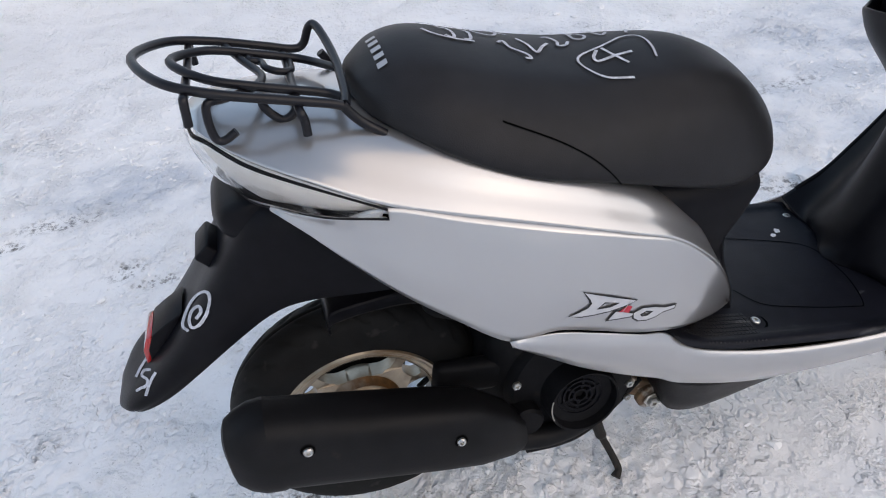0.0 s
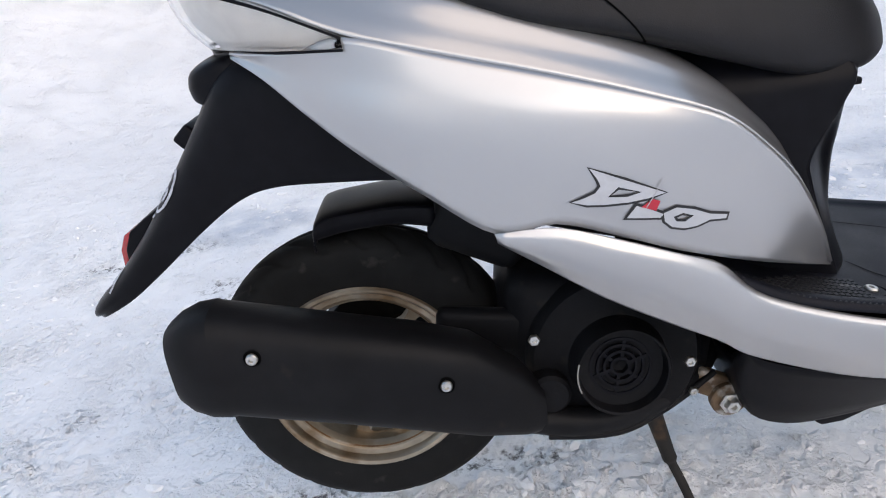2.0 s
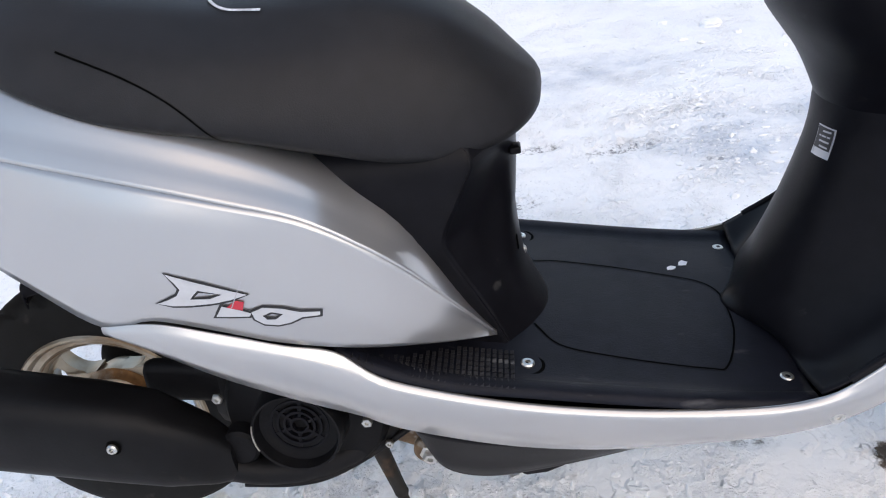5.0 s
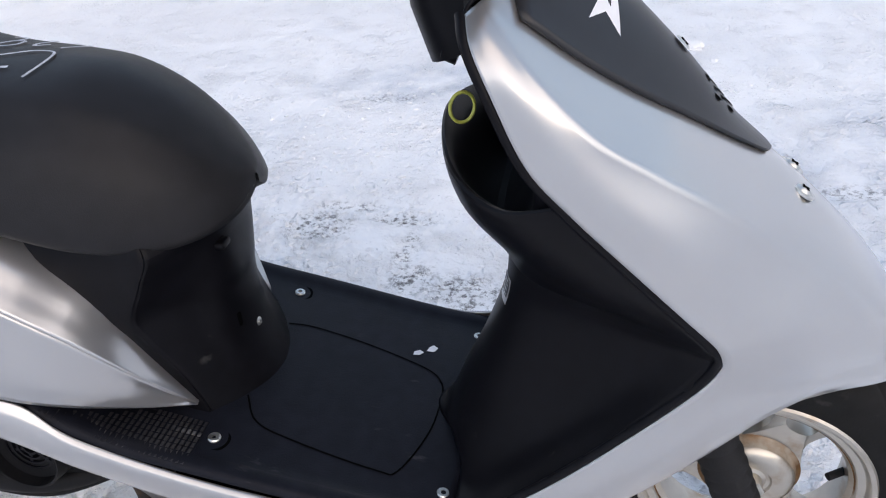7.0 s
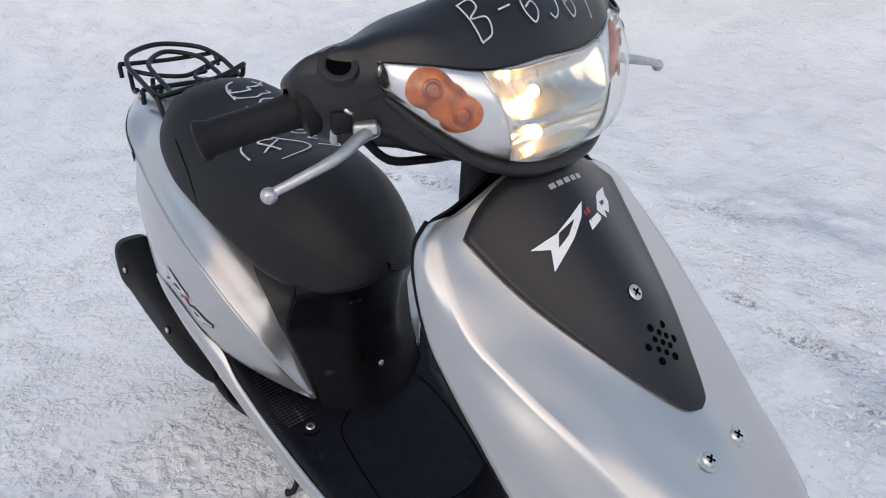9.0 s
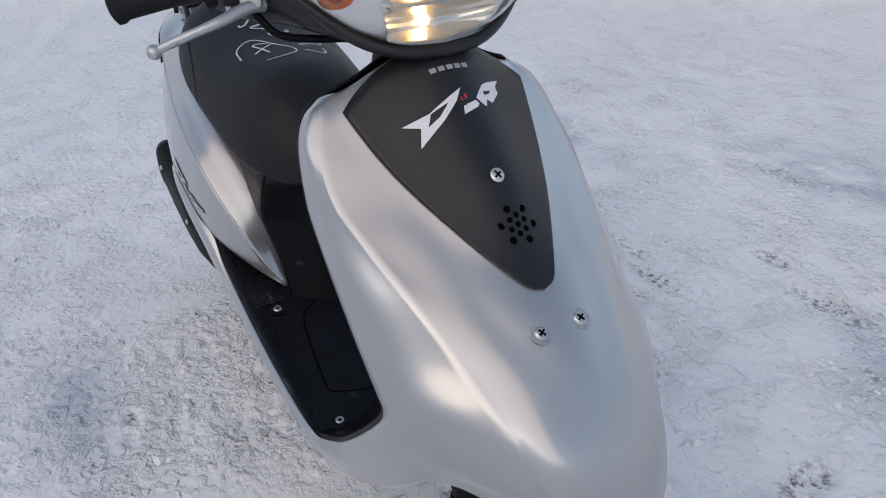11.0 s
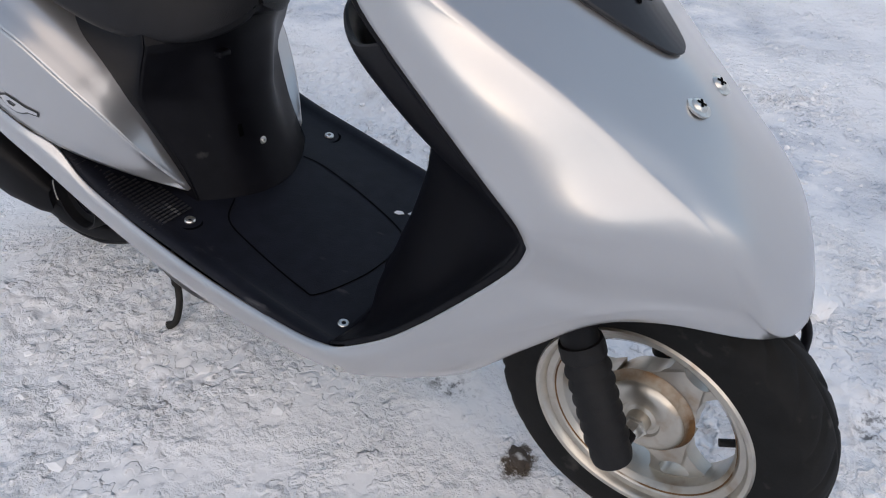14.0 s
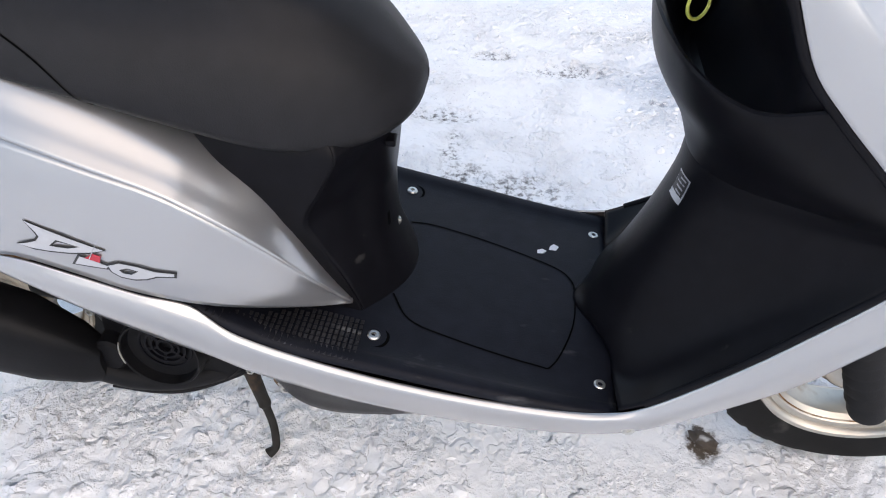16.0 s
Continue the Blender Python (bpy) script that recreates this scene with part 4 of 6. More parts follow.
HORN_HOLES = [(0, 0, 0.0034)] + [(0.0105, 80 + 60 * i, 0.0034) for i in range(6)] + [(0.0200, 110 + 60 * i, 0.0043) for i in range(6)]
for r_, turn_, size in HORN_HOLES:
    at = drape(garnish_tree, *front_place(0.003 + r_ * math.cos(radians(turn_)), vm + r_ * math.sin(radians(turn_))), 0.0)
    lathe("horn_hole", [(size, 0.0034), (size * 0.88, 0.0036), (0.0001, 0.0036)], at, HOLE, garnish, turn=to_way(-front_way), axis="z", steps=14)
for y in (-0.027, 0.023):
    at = drape(cowl_tree, *front_place(y, front_uv(1.176, 0, 0.596)[1]), 0.001)
    screw("cowl_screw", at, (0.55, 0, 0.83), STEEL, shield, 0.0080, 0.0045, 0.0125, "zinc cross-head screw in a washer", cross=True)
for y in (-1, 1):
    screw("strip_screw", (0.872, y * 0.190, 0.250), (0.1, y, 0.1), STEEL, shield, 0.006, 0.003, 0.008)

# ---- handlebar ----
before_bar = set(scooter.children_recursive)
# cover sections over y: brow, crown, back, belly, lip under the lamp
COVER, CHEEK = [], []
for y, brow, crown, back, belly, lip in (
        (0.000, (0.925, 0.936), (0.868, 1.006), (0.810, 0.960), (0.840, 0.842), (0.940, 0.832)),
        (0.050, (0.921, 0.934), (0.864, 1.000), (0.810, 0.955), (0.842, 0.846), (0.935, 0.836)),
        (0.095, (0.909, 0.937), (0.856, 0.988), (0.806, 0.950), (0.845, 0.854), (0.917, 0.852)),
        (0.135, (0.890, 0.945), (0.848, 0.978), (0.800, 0.946), (0.842, 0.858), (0.895, 0.884)),
        (0.172, (0.862, 0.950), (0.837, 0.968), (0.792, 0.940), (0.832, 0.862), (0.868, 0.922)),
        (0.195, (0.848, 0.952), (0.830, 0.963), (0.786, 0.936), (0.822, 0.868), (0.856, 0.915)),
        (0.220, (0.832, 0.948), (0.818, 0.956), (0.782, 0.932), (0.812, 0.882), (0.840, 0.912)),
        (0.234, (0.818, 0.938), (0.808, 0.942), (0.788, 0.928), (0.806, 0.900), (0.824, 0.914)),
        (0.238, (0.808, 0.926), (0.804, 0.928), (0.798, 0.922), (0.804, 0.914), (0.810, 0.918))):
    f = lambda q: (q[0], -y, q[1])
    mid = lambda a, b, out: ((a[0] + b[0]) / 2 + out[0], -y, (a[1] + b[1]) / 2 + out[1])
    k = 1.0 if y < 0.15 else 0.5 if y < 0.21 else 0.15
    COVER.append([f(brow), mid(brow, crown, (0.006 * k, 0.008 * k)), f(crown), mid(crown, back, (-0.010 * k, 0.012 * k)), f(back), mid(back, belly, (-0.014 * k, 0)), f(belly), mid(belly, lip, (0.012 * k, -0.014 * k)), f(lip)])
    if y > 0.17:
        CHEEK.append([f(brow), mid(brow, lip, (0.006 * k, 0)), f(lip)])
bm = bmesh.new()
whole = [[(x, -y, z) for x, y, z in r] for r in COVER[:0:-1]] + COVER
shell, cheek = surface(whole, 5, 4), surface(CHEEK, 5, 4)
for pts in (shell, cheek, flip(cheek)):
    grid(bm, pts)
bmesh.ops.remove_doubles(bm, verts=bm.verts, dist=0.0015)
cover = part("handlebar_cover", bm, COWL, scooter, "matt black handlebar cover with a chalked number", angle=60)
# lamp opening edges over y
TOPE = [(0.925, 0.0, 0.935), (0.921, -0.05, 0.933), (0.909, -0.095, 0.936), (0.890, -0.135, 0.944), (0.863, -0.171, 0.949)]
LOWE = [(0.940, 0.0, 0.833), (0.935, -0.05, 0.837), (0.917, -0.095, 0.853), (0.895, -0.135, 0.885), (0.867, -0.171, 0.924)]

def lamp_edge(y, edge):
    """A point of the lamp opening's edge at a distance from the middle."""
    curve = spline([(p[0], -p[1], p[2]) for p in edge], 8)
    return Vector((float(np.interp(abs(y), curve[:, 1], curve[:, 0])), y, float(np.interp(abs(y), curve[:, 1], curve[:, 2]))))


lens_rows = []
for (a, b) in zip(TOPE, LOWE):
    A, B = Vector(a), Vector(b)
    h = (A - B).length
    lens_rows.append([A, A.lerp(B, 0.3) + Vector((0.34 * h, a[1] * 0.05, 0)), A.lerp(B, 0.72) + Vector((0.36 * h, a[1] * 0.05, 0)), B])
lens = sheet("headlight_lens", surface([[tuple(v) for v in r] for r in lens_rows], 6, 6), CLEAR, cover, "clear plastic headlight lens", both=True, thick=0.002)
lens.visible_shadow = False
rim_low = spline([(x + 0.001, y, z - 0.007) for x, y, z in LOWE] , 6)
rim_low = np.concatenate([rim_low[::-1], flip(rim_low)[1:]])
tube("lamp_rim", rim_low, list(np.interp(np.linspace(-1, 1, len(rim_low)), (-1, -0.75, 0, 0.75, 1), (0.003, 0.0065, 0.0085, 0.0065, 0.003))), COWL, cover, "thick black rim under the lamp", sides=12)


def lamp_point(y, v, bulge):
    A, B = lamp_edge(y, TOPE), lamp_edge(y, LOWE)
    h = (A - B).length
    return A.lerp(B, v) + Vector((bulge * h * math.sin(math.pi * v) ** 0.8, 0, 0))


# two stacked bowls in the middle, ribbed above
INNER_W = 0.088
pts = []
for i in range(45):
    v = i / 44
    split = 0.56
    q = v / split if v < split else (v - split) / (1 - split)
    bowl = (1 - (2 * q - 1) ** 2)
    row = []
    for j in range(57):
        u = -1 + 2 * j / 56
        w = INNER_W * (1 - 0.22 * v)
        side_deep = (1 - abs(u) ** 2.6)
        deep = (0.042 if v < split else 0.036) * bowl ** 0.6 * side_deep
        rib = 0.0022 * abs(math.sin(u * 13)) * side_deep * bowl if v < split else 0.0010 * math.sin(q * 26) * bowl
        P = lamp_point(u * w, 0.03 + 0.94 * v, 0.20)
        row.append(tuple(P - Vector((deep + rib, 0, 0))))
    pts.append(row)
sheet("lamp_reflector", np.array(pts), CHROME, cover, "chromed lamp reflector with ribs", thick=0.0015, angle=80)
for s in (-1, 1):
    pts = []
    for i in range(15):
        v = 0.03 + 0.94 * i / 14
        row = []
        for j in range(17):
            k = j / 16
            y = (INNER_W * (1 - 0.22 * (v - 0.03) / 0.94)) * (1 - k) + 0.168 * k
            row.append(tuple(lamp_point(s * y, v, 0.20 - 0.06 * math.sin(math.pi * k))))
        pts.append(row)
    wing = sheet("lamp_wing", np.array(pts), WING, cover, "silvered wing beside the lamp bowl", thick=0.0015)
    wing_tree = tree_of([wing])
    # amber lens of two lobes lying on the wing, a bulb behind each
    def lobed(a_):
        """The outline's reach from the middle, at an angle."""
        best = 0.0
        for ly, lz, lr in ((0.0115, 0.0120, 0.0195), (-0.0110, -0.0125, 0.0180)):
            along = ly * math.cos(a_) + lz * math.sin(a_)
            off2 = ly * ly + lz * lz - along * along
            if off2 < lr * lr:
                best = max(best, along + math.sqrt(lr * lr - off2))
        return max(best, 0.0180)
    rows_ = []
    for i in range(9):
        rho = i / 8
        ring_ = []
        for j in range(48):
            a_ = 2 * math.pi * j / 48
            y, z = 0.1265 + rho * lobed(a_) * math.cos(a_), 0.9110 + rho * lobed(a_) * math.sin(a_)
            q = drape(wing_tree, (1.2, s * y, z), (-1, 0, 0), 0.0012 + 0.0070 * (1 - rho ** 3))
            ring_.append(q if q is not None else Vector((lamp_edge(s * min(y, 0.168), TOPE).x + 0.002, s * y, z)))
        rows_.append([tuple(q) for q in ring_])
    bm = bmesh.new()
    grid(bm, np.array(rows_), wrap=True)
    bmesh.ops.remove_doubles(bm, verts=bm.verts, dist=1e-5)
    signal = part("turn_signal", bm, AMBER, cover, "amber turn signal behind the clear lens")
    for dy, dz in ((0.0115, 0.0120), (-0.0110, -0.0125)):
        q = drape(wing_tree, (1.2, s * (0.1265 + dy), 0.9110 + dz), (-1, 0, 0), 0.0068)
        if q is not None:
            lathe("signal_bulb", [(0.0105, 0.0), (0.0100, 0.0018), (0.0075, 0.0026), (0.0060, 0.0012), (0.0001, 0.0022)], q, DEEP_AMBER, cover, "round bulb seen in the amber lens", turn=to_way((0.8, s * 0.5, 0.2)), axis="z", steps=20)
for y, z in ((-0.020, 0.900), (-0.014, 0.856)):
    bm = bmesh.new()
    bmesh.ops.create_uvsphere(bm, u_segments=16, v_segments=10, radius=0.0065)
    bmesh.ops.transform(bm, matrix=Matrix.Translation((0.918, y, z)), verts=bm.verts)
    part("lamp_bulb", bm, BULB, cover, "lit headlight bulb")
cover_shape = tree_of([cover])
for s in (-1, 1):
    # mirror boss with an empty hole, its shaded inside painted as a black disc
    up_ = Vector((0.62, s * 0.35, 0.70)).normalized()
    at = drape(cover_shape, Vector((0.840, s * 0.200, 0.946)) + up_ * 0.2, -up_, 0.0)
    lathe("mirror_boss", [(0.0205, -0.0035), (0.0180, 0.0008), (0.0140, 0.0016), (0.0120, 0.0008), (0.0112, -0.006)], at, COWL, cover, turn=to_way(up_), axis="z", steps=28)
    lathe("mirror_hole", [(0.0118, 0.0002), (0.0112, 0.0010), (0.0001, 0.0010)], at, HOLE, cover, turn=to_way(up_), axis="z", steps=24)
    # grip with flanges and bar end
    a, b = Vector((0.806, s * 0.222, 0.907)), Vector((0.766, s * 0.312, 0.888))
    w = (b - a)
    L = w.length
    lathe("grip", [(0.0001, -0.012), (0.024, -0.012), (0.028, -0.006), (0.028, 0.004), (0.0175, 0.008), (0.0165, L * 0.5), (0.0168, L - 0.008), (0.0195, L - 0.003), (0.0195, L + 0.003), (0.014, L + 0.006), (0.0001, L + 0.006)], a, GRIP, scooter, "black rubber handlebar grip", turn=to_way(w), axis="z", steps=28)
    # lever bracket and lever
    box("lever_bracket", (0.840, s * 0.205, 0.897), (0.022, 0.020, 0.022), GRIP, scooter, "black brake lever bracket", bevel=0.004, turn=Matrix.Rotation(s * 0.4, 4, "Z"))
    for dx, dz, hh in ((0.0, 0.0, 0.040), (0.008, 0.006, 0.030)):
        box("bracket_clamp", (0.826 + dx, s * (0.206 - dx * 0.9), 0.892 + dz), (0.018, 0.0075, hh), LEVER, scooter, "grey cast lever clamp beside the grip", bevel=0.0022, turn=Matrix.Rotation(s * 0.42, 4, "Z") @ Matrix.Rotation(0.25, 4, "Y"))
    screw("pivot_screw", (0.846, s * 0.200, 0.906), (0.6, s * -0.3, 0.7), STEEL, scooter, 0.006, 0.005)
    path = spline([(0.856, s * 0.178, 0.886), (0.864, s * 0.200, 0.885), (0.874, s * 0.236, 0.877), (0.868, s * 0.275, 0.866), (0.858, s * 0.298, 0.857)], 5)
    rad = np.interp(np.linspace(0, 1, len(path)), (0, 0.15, 0.6, 1), (0.0085, 0.0074, 0.0052, 0.0044))
    lever = tube("brake_lever", path, list(rad), LEVER, scooter, "grey cast brake lever with a ball end")
    box("lever_pivot", (0.853, s * 0.186, 0.890), (0.026, 0.024, 0.012), LEVER, lever, bevel=0.003, turn=Matrix.Rotation(s * 0.6, 4, "Z"))
    bm = bmesh.new()
    bmesh.ops.create_uvsphere(bm, u_segments=18, v_segments=12, radius=0.0078)
    bmesh.ops.transform(bm, matrix=Matrix.Translation((0.858, s * 0.300, 0.856)), verts=bm.verts)
    part("lever_ball", bm, LEVER, lever)
    tube("brake_cable", [(0.848, s * 0.186, 0.876), (0.860, s * 0.165, 0.852), (0.866, s * 0.120, 0.842), (0.872, s * 0.080, 0.836), (0.880, s * 0.040, 0.815)], 0.0045, BLACK, scooter, smooth_steps=5)
lathe("steering_neck", [(0.0001, -0.06), (0.064, -0.06), (0.056, -0.01), (0.040, 0.028), (0.0001, 0.030)], (0.868, 0, 0.800), BLACK, scooter, "black steering neck cover", turn=to_way((-0.45, 0, 0.9)), axis="z", steps=28)
cover_tree = tree_of([cover])
cw, cu = Vector((-0.55, 0, -0.83)), Vector((-0.83, 0, 0.55))
chalk_place = lambda u, v: (Vector((0.905, 0, 0.962)) + Vector((0, 1, 0)) * u + cu * v - cw * 0.2, cw)
GLYPH = {
    "B": [[(0, 1), (0.12, 0)], [(0, 0.98), (0.4, 1.0), (0.45, 0.75), (0.1, 0.55), (0.55, 0.45), (0.5, 0.1), (0.12, 0)]],
    "-": [[(0.1, 0.5), (0.55, 0.52)]],
    "6": [[(0.4, 1), (0.1, 0.7), (0.02, 0.3), (0.25, 0.0), (0.5, 0.2), (0.4, 0.45), (0.1, 0.35)]],
    "5": [[(0.55, 0.95), (0.15, 1.0), (0.1, 0.6), (0.45, 0.55), (0.5, 0.2), (0.25, 0.0), (0.05, 0.1)]],
    "4": [[(0.1, 1), (0.05, 0.55), (0.5, 0.6)], [(0.5, 1), (0.42, 0.0)]],
    "3": [[(0.05, 0.9), (0.4, 1.0), (0.45, 0.7), (0.15, 0.55), (0.5, 0.4), (0.4, 0.05), (0.02, 0.05)]],
    "2": [[(0.05, 0.8), (0.3, 1.0), (0.48, 0.75), (0.05, 0.05), (0.55, 0.05)]],
    "8": [[(0.3, 0.5), (0.05, 0.75), (0.3, 1.0), (0.5, 0.75), (0.3, 0.5), (0.05, 0.22), (0.3, 0.0), (0.52, 0.25), (0.3, 0.5)]],
    "S": [[(0.5, 0.9), (0.2, 1.0), (0.1, 0.75), (0.4, 0.35), (0.3, 0.05), (0.0, 0.1)]],
    "L": [[(0.1, 1.0), (0.05, 0.0), (0.55, 0.1)]],
    "X": [[(0.0, 1.0), (0.5, 0.0)], [(0.5, 1.0), (0.0, 0.0)]],
}


def scrawl(text, at, size, step, lean=0.0):
    out = []
    for i, ch in enumerate(text):
        for stroke in GLYPH.get(ch, ()):
            out.append([(at[0] + (i * step + u * size[0]) * math.cos(lean) - v * size[1] * math.sin(lean), at[1] + (i * step + u * size[0]) * math.sin(lean) + v * size[1] * math.cos(lean)) for u, v in stroke])
    return out


ribbon("chalk_number", scrawl("B-6564", (-0.082, -0.003), (0.034, 0.042), 0.031), CHALK, cover, cover_tree, chalk_place, 0.0018, 0.0028, "chalked number")
for ob in set(scooter.children_recursive) - before_bar:
    if ob.name.split(".")[0] != "steering_neck":
        ob.data.transform(Matrix.Translation((0.010, 0.002, 0.006)) @ Matrix.Translation((0, -0.25, 0.9)) @ Matrix.Rotation(0.020, 4, "X") @ Matrix.Translation((0, 0.25, -0.9)))
# chalk on the seat, written across it and read from the other side
seat_place = lambda u, v: ((u, v, 1.0), (0, 0, -1))
CHALK_MARKS = [
    [(0.160, 0.066), (0.168, 0.060), (0.178, 0.058)],
    [(0.160, 0.046), (0.170, 0.056), (0.178, 0.046), (0.182, 0.026), (0.190, 0.028), (0.193, 0.006), (0.189, -0.012), (0.181, -0.006)],
    [(0.194, 0.056), (0.202, 0.060), (0.206, 0.042), (0.211, 0.034), (0.216, 0.022), (0.211, -0.006), (0.202, -0.012)],
    [(0.220, 0.070), (0.224, 0.048), (0.226, 0.030), (0.244, 0.018), (0.256, 0.040), (0.259, 0.070)], [(0.238, 0.066), (0.253, 0.040), (0.266, 0.030)],
    [(0.157, 0.010), (0.167, -0.006), (0.188, -0.014), (0.213, -0.014)],
    [(0.242, -0.010), (0.250, -0.004), (0.253, -0.022), (0.268, -0.036), (0.270, -0.046), (0.263, -0.046)],
    [(0.272, 0.012), (0.279, -0.008), (0.283, -0.030), (0.296, -0.014), (0.307, -0.002)],
    [(0.310, 0.026), (0.319, 0.028), (0.323, 0.006), (0.319, -0.008), (0.330, -0.006), (0.338, 0.006)],
    [(0.336, 0.060), (0.348, 0.066), (0.354, 0.046), (0.350, 0.018), (0.360, 0.012), (0.369, 0.026), (0.362, 0.044), (0.351, 0.036)],
    [(0.374, 0.066), (0.388, 0.062), (0.387, 0.036), (0.392, 0.022), (0.402, 0.034)],
    [(0.412, 0.058), (0.437, 0.052), (0.424, 0.020)],
    [(0.361, -0.026), (0.350, -0.042), (0.353, -0.050), (0.377, -0.042), (0.403, -0.036)],
    [(0.369, -0.022), (0.377, -0.040), (0.388, -0.058)],
]
for stroke in CHALK_MARKS:
    ribbon("chalk_stroke", [stroke], CHALK, seat, seat_tree, seat_place, 0.0040, 0.0018, "white chalk stroke")
ribbon("chalk_ring", [[(0.383, -0.082), (0.350, -0.080), (0.334, -0.068), (0.327, -0.050), (0.338, -0.034), (0.377, -0.014), (0.410, 0.004), (0.428, 0.004), (0.434, -0.010), (0.433, -0.030), (0.428, -0.050)]], CHALK, seat, seat_tree, seat_place, 0.0030, 0.0018, "white chalk ring")
seat_side = lambda u, v: ((u, -0.6, v), (0, 1, 0))
ribbon("seat_seam", [[(0.205, 0.712), (0.263, 0.682), (0.303, 0.654), (0.332, 0.622), (0.352, 0.593), (0.368, 0.570)]], HOLE, seat, seat_tree, seat_side, 0.0016, 0.0010)
for k in range(5):
    y = -0.054 + k * 0.0160
    patch("maker_mark", [(0.093, y), (0.104, y), (0.104, y + 0.009), (0.093, y + 0.009)], DECAL_GREY, seat, seat_tree, seat_place, 0.002)

# ---- tail ----
LENS_ROWS = [
    [(-0.122, 0.0, 0.731), (-0.128, 0.0, 0.712), (-0.120, 0.0, 0.680), (-0.098, 0.0, 0.652)],
    [(-0.115, -0.045, 0.728), (-0.118, -0.045, 0.710), (-0.108, -0.042, 0.678), (-0.086, -0.040, 0.652)],
    [(-0.100, -0.068, 0.725), (-0.102, -0.070, 0.706), (-0.090, -0.074, 0.676), (-0.072, -0.076, 0.652)],
    [(-0.062, -0.112, 0.710), (-0.063, -0.114, 0.692), (-0.056, -0.108, 0.672), (-0.048, -0.103, 0.653)],
    [(0.000, -0.148, 0.687), (-0.001, -0.149, 0.676), (0.000, -0.145, 0.662), (0.002, -0.141, 0.651)],
    [(0.065, -0.163, 0.655), (0.065, -0.165, 0.653), (0.065, -0.166, 0.651), (0.065, -0.166, 0.648)],
]
tail_pts = surface(LENS_ROWS, 5, 4)
tail = sheet("tail_light", tail_pts * np.array([1, 1, 1]), CLEAR, scooter, "clear wraparound tail light lens", both=True, thick=0.002)
tail.visible_shadow = False
shrunk = tail_pts * np.array([1, 0.93, 1]) + np.array([0.012, 0, 0])
TAIL_IN = material("tail_reflector", (0.82, 0.80, 0.78), 0.35, 0.0, 0.1, 60)
sheet("tail_reflector", shrunk, TAIL_IN, tail, "silvered tail light housing", both=True)
tube("lens_seal", np.array([p[-1] for p in tail_pts]) - np.array([0, 0, 0.002]), 0.0014, BLACK, tail, sides=6)
tube("lens_seal", np.array([p[0] for p in tail_pts]) + np.array([0, 0, 0.001]), 0.0014, BLACK, tail, sides=6)
# rear mudguard: sections across, from under the tail to the tip
GUARD = []
for (tx, tz), (bx, bz), w in (((0.06, 0.62), (0.10, 0.505), 0.106), ((-0.02, 0.640), (0.02, 0.512), 0.100), ((-0.075, 0.635), (-0.045, 0.513), 0.092), ((-0.112, 0.588), (-0.088, 0.500), 0.088), ((-0.150, 0.538), (-0.138, 0.468), 0.086),
                              ((-0.200, 0.476), (-0.188, 0.431), 0.083), ((-0.250, 0.424), (-0.236, 0.398), 0.079), ((-0.292, 0.388), (-0.278, 0.376), 0.068), ((-0.312, 0.366), (-0.302, 0.362), 0.038)):
    GUARD.append([(bx, 0, bz), (bx, -w * 0.9, bz), (bx, -w, bz + 0.004), ((tx * 2 + bx) / 3, -w, (tz * 2 + bz) / 3), (tx, -w * 0.7, tz), (tx, 0, tz)])
guard = sheet("rear_mudguard", surface(GUARD, 4, 3), BLACK, scooter, "black plastic rear mudguard with chalk marks", both=True, thick=0.003, angle=50)
box("plate_bracket", (-0.137, 0, 0.553), (0.026, 0.062, 0.044), BLACK, guard, "black number plate bracket", turn=Matrix.Rotation(-0.7, 4, "Y"))
wedge = [(-0.196, 0.488), (-0.222, 0.474), (-0.241, 0.462), (-0.252, 0.440), (-0.254, 0.420), (-0.244, 0.408)]
for name, grow_, mat, lab in (("rear_reflector_mount", 0.0, BLACK, ""), ("rear_reflector", 0.004, RED, "red rear reflector")):
    bm = bmesh.new()
    ring_ = wedge if not grow_ else [(-0.242, 0.461), (-0.250, 0.458), (-0.259, 0.440), (-0.261, 0.418), (-0.256, 0.412), (-0.250, 0.430)]
    hw = 0.030 if not grow_ else 0.028
    a_ = [bm.verts.new((x, -hw, z)) for x, z in ring_]
    b_ = [bm.verts.new((x, hw, z)) for x, z in ring_]
    bm.faces.new(a_)
    bm.faces.new(b_[::-1])
    for i in range(len(ring_)):
        j = (i + 1) % len(ring_)
        bm.faces.new((a_[i], b_[i], b_[j], a_[j]))
    bmesh.ops.recalc_face_normals(bm, faces=bm.faces)
    bmesh.ops.bevel(bm, geom=bm.edges[:], offset=0.002, segments=2, affect="EDGES", profile=0.5)
    part(name, bm, mat, guard, lab, angle=50)
for y in (-0.03, -0.055):
    screw("bracket_bolt", (-0.118, y * 0.8, 0.560), (-0.8, -0.3, 0.4), STEEL, guard, 0.005, 0.005)
guard_tree = tree_of([guard])
GUARD_A, GUARD_B, GUARD_W = Vector((0.9635, 0.2678, 0)), Vector((-0.165, 0.5935, 0.7878)), Vector((-0.211, 0.759, -0.616))
gplace = lambda u, v: (Vector((-0.22, -0.07, 0.47)) + GUARD_A * u + GUARD_B * v - GUARD_W * 0.15, GUARD_W)
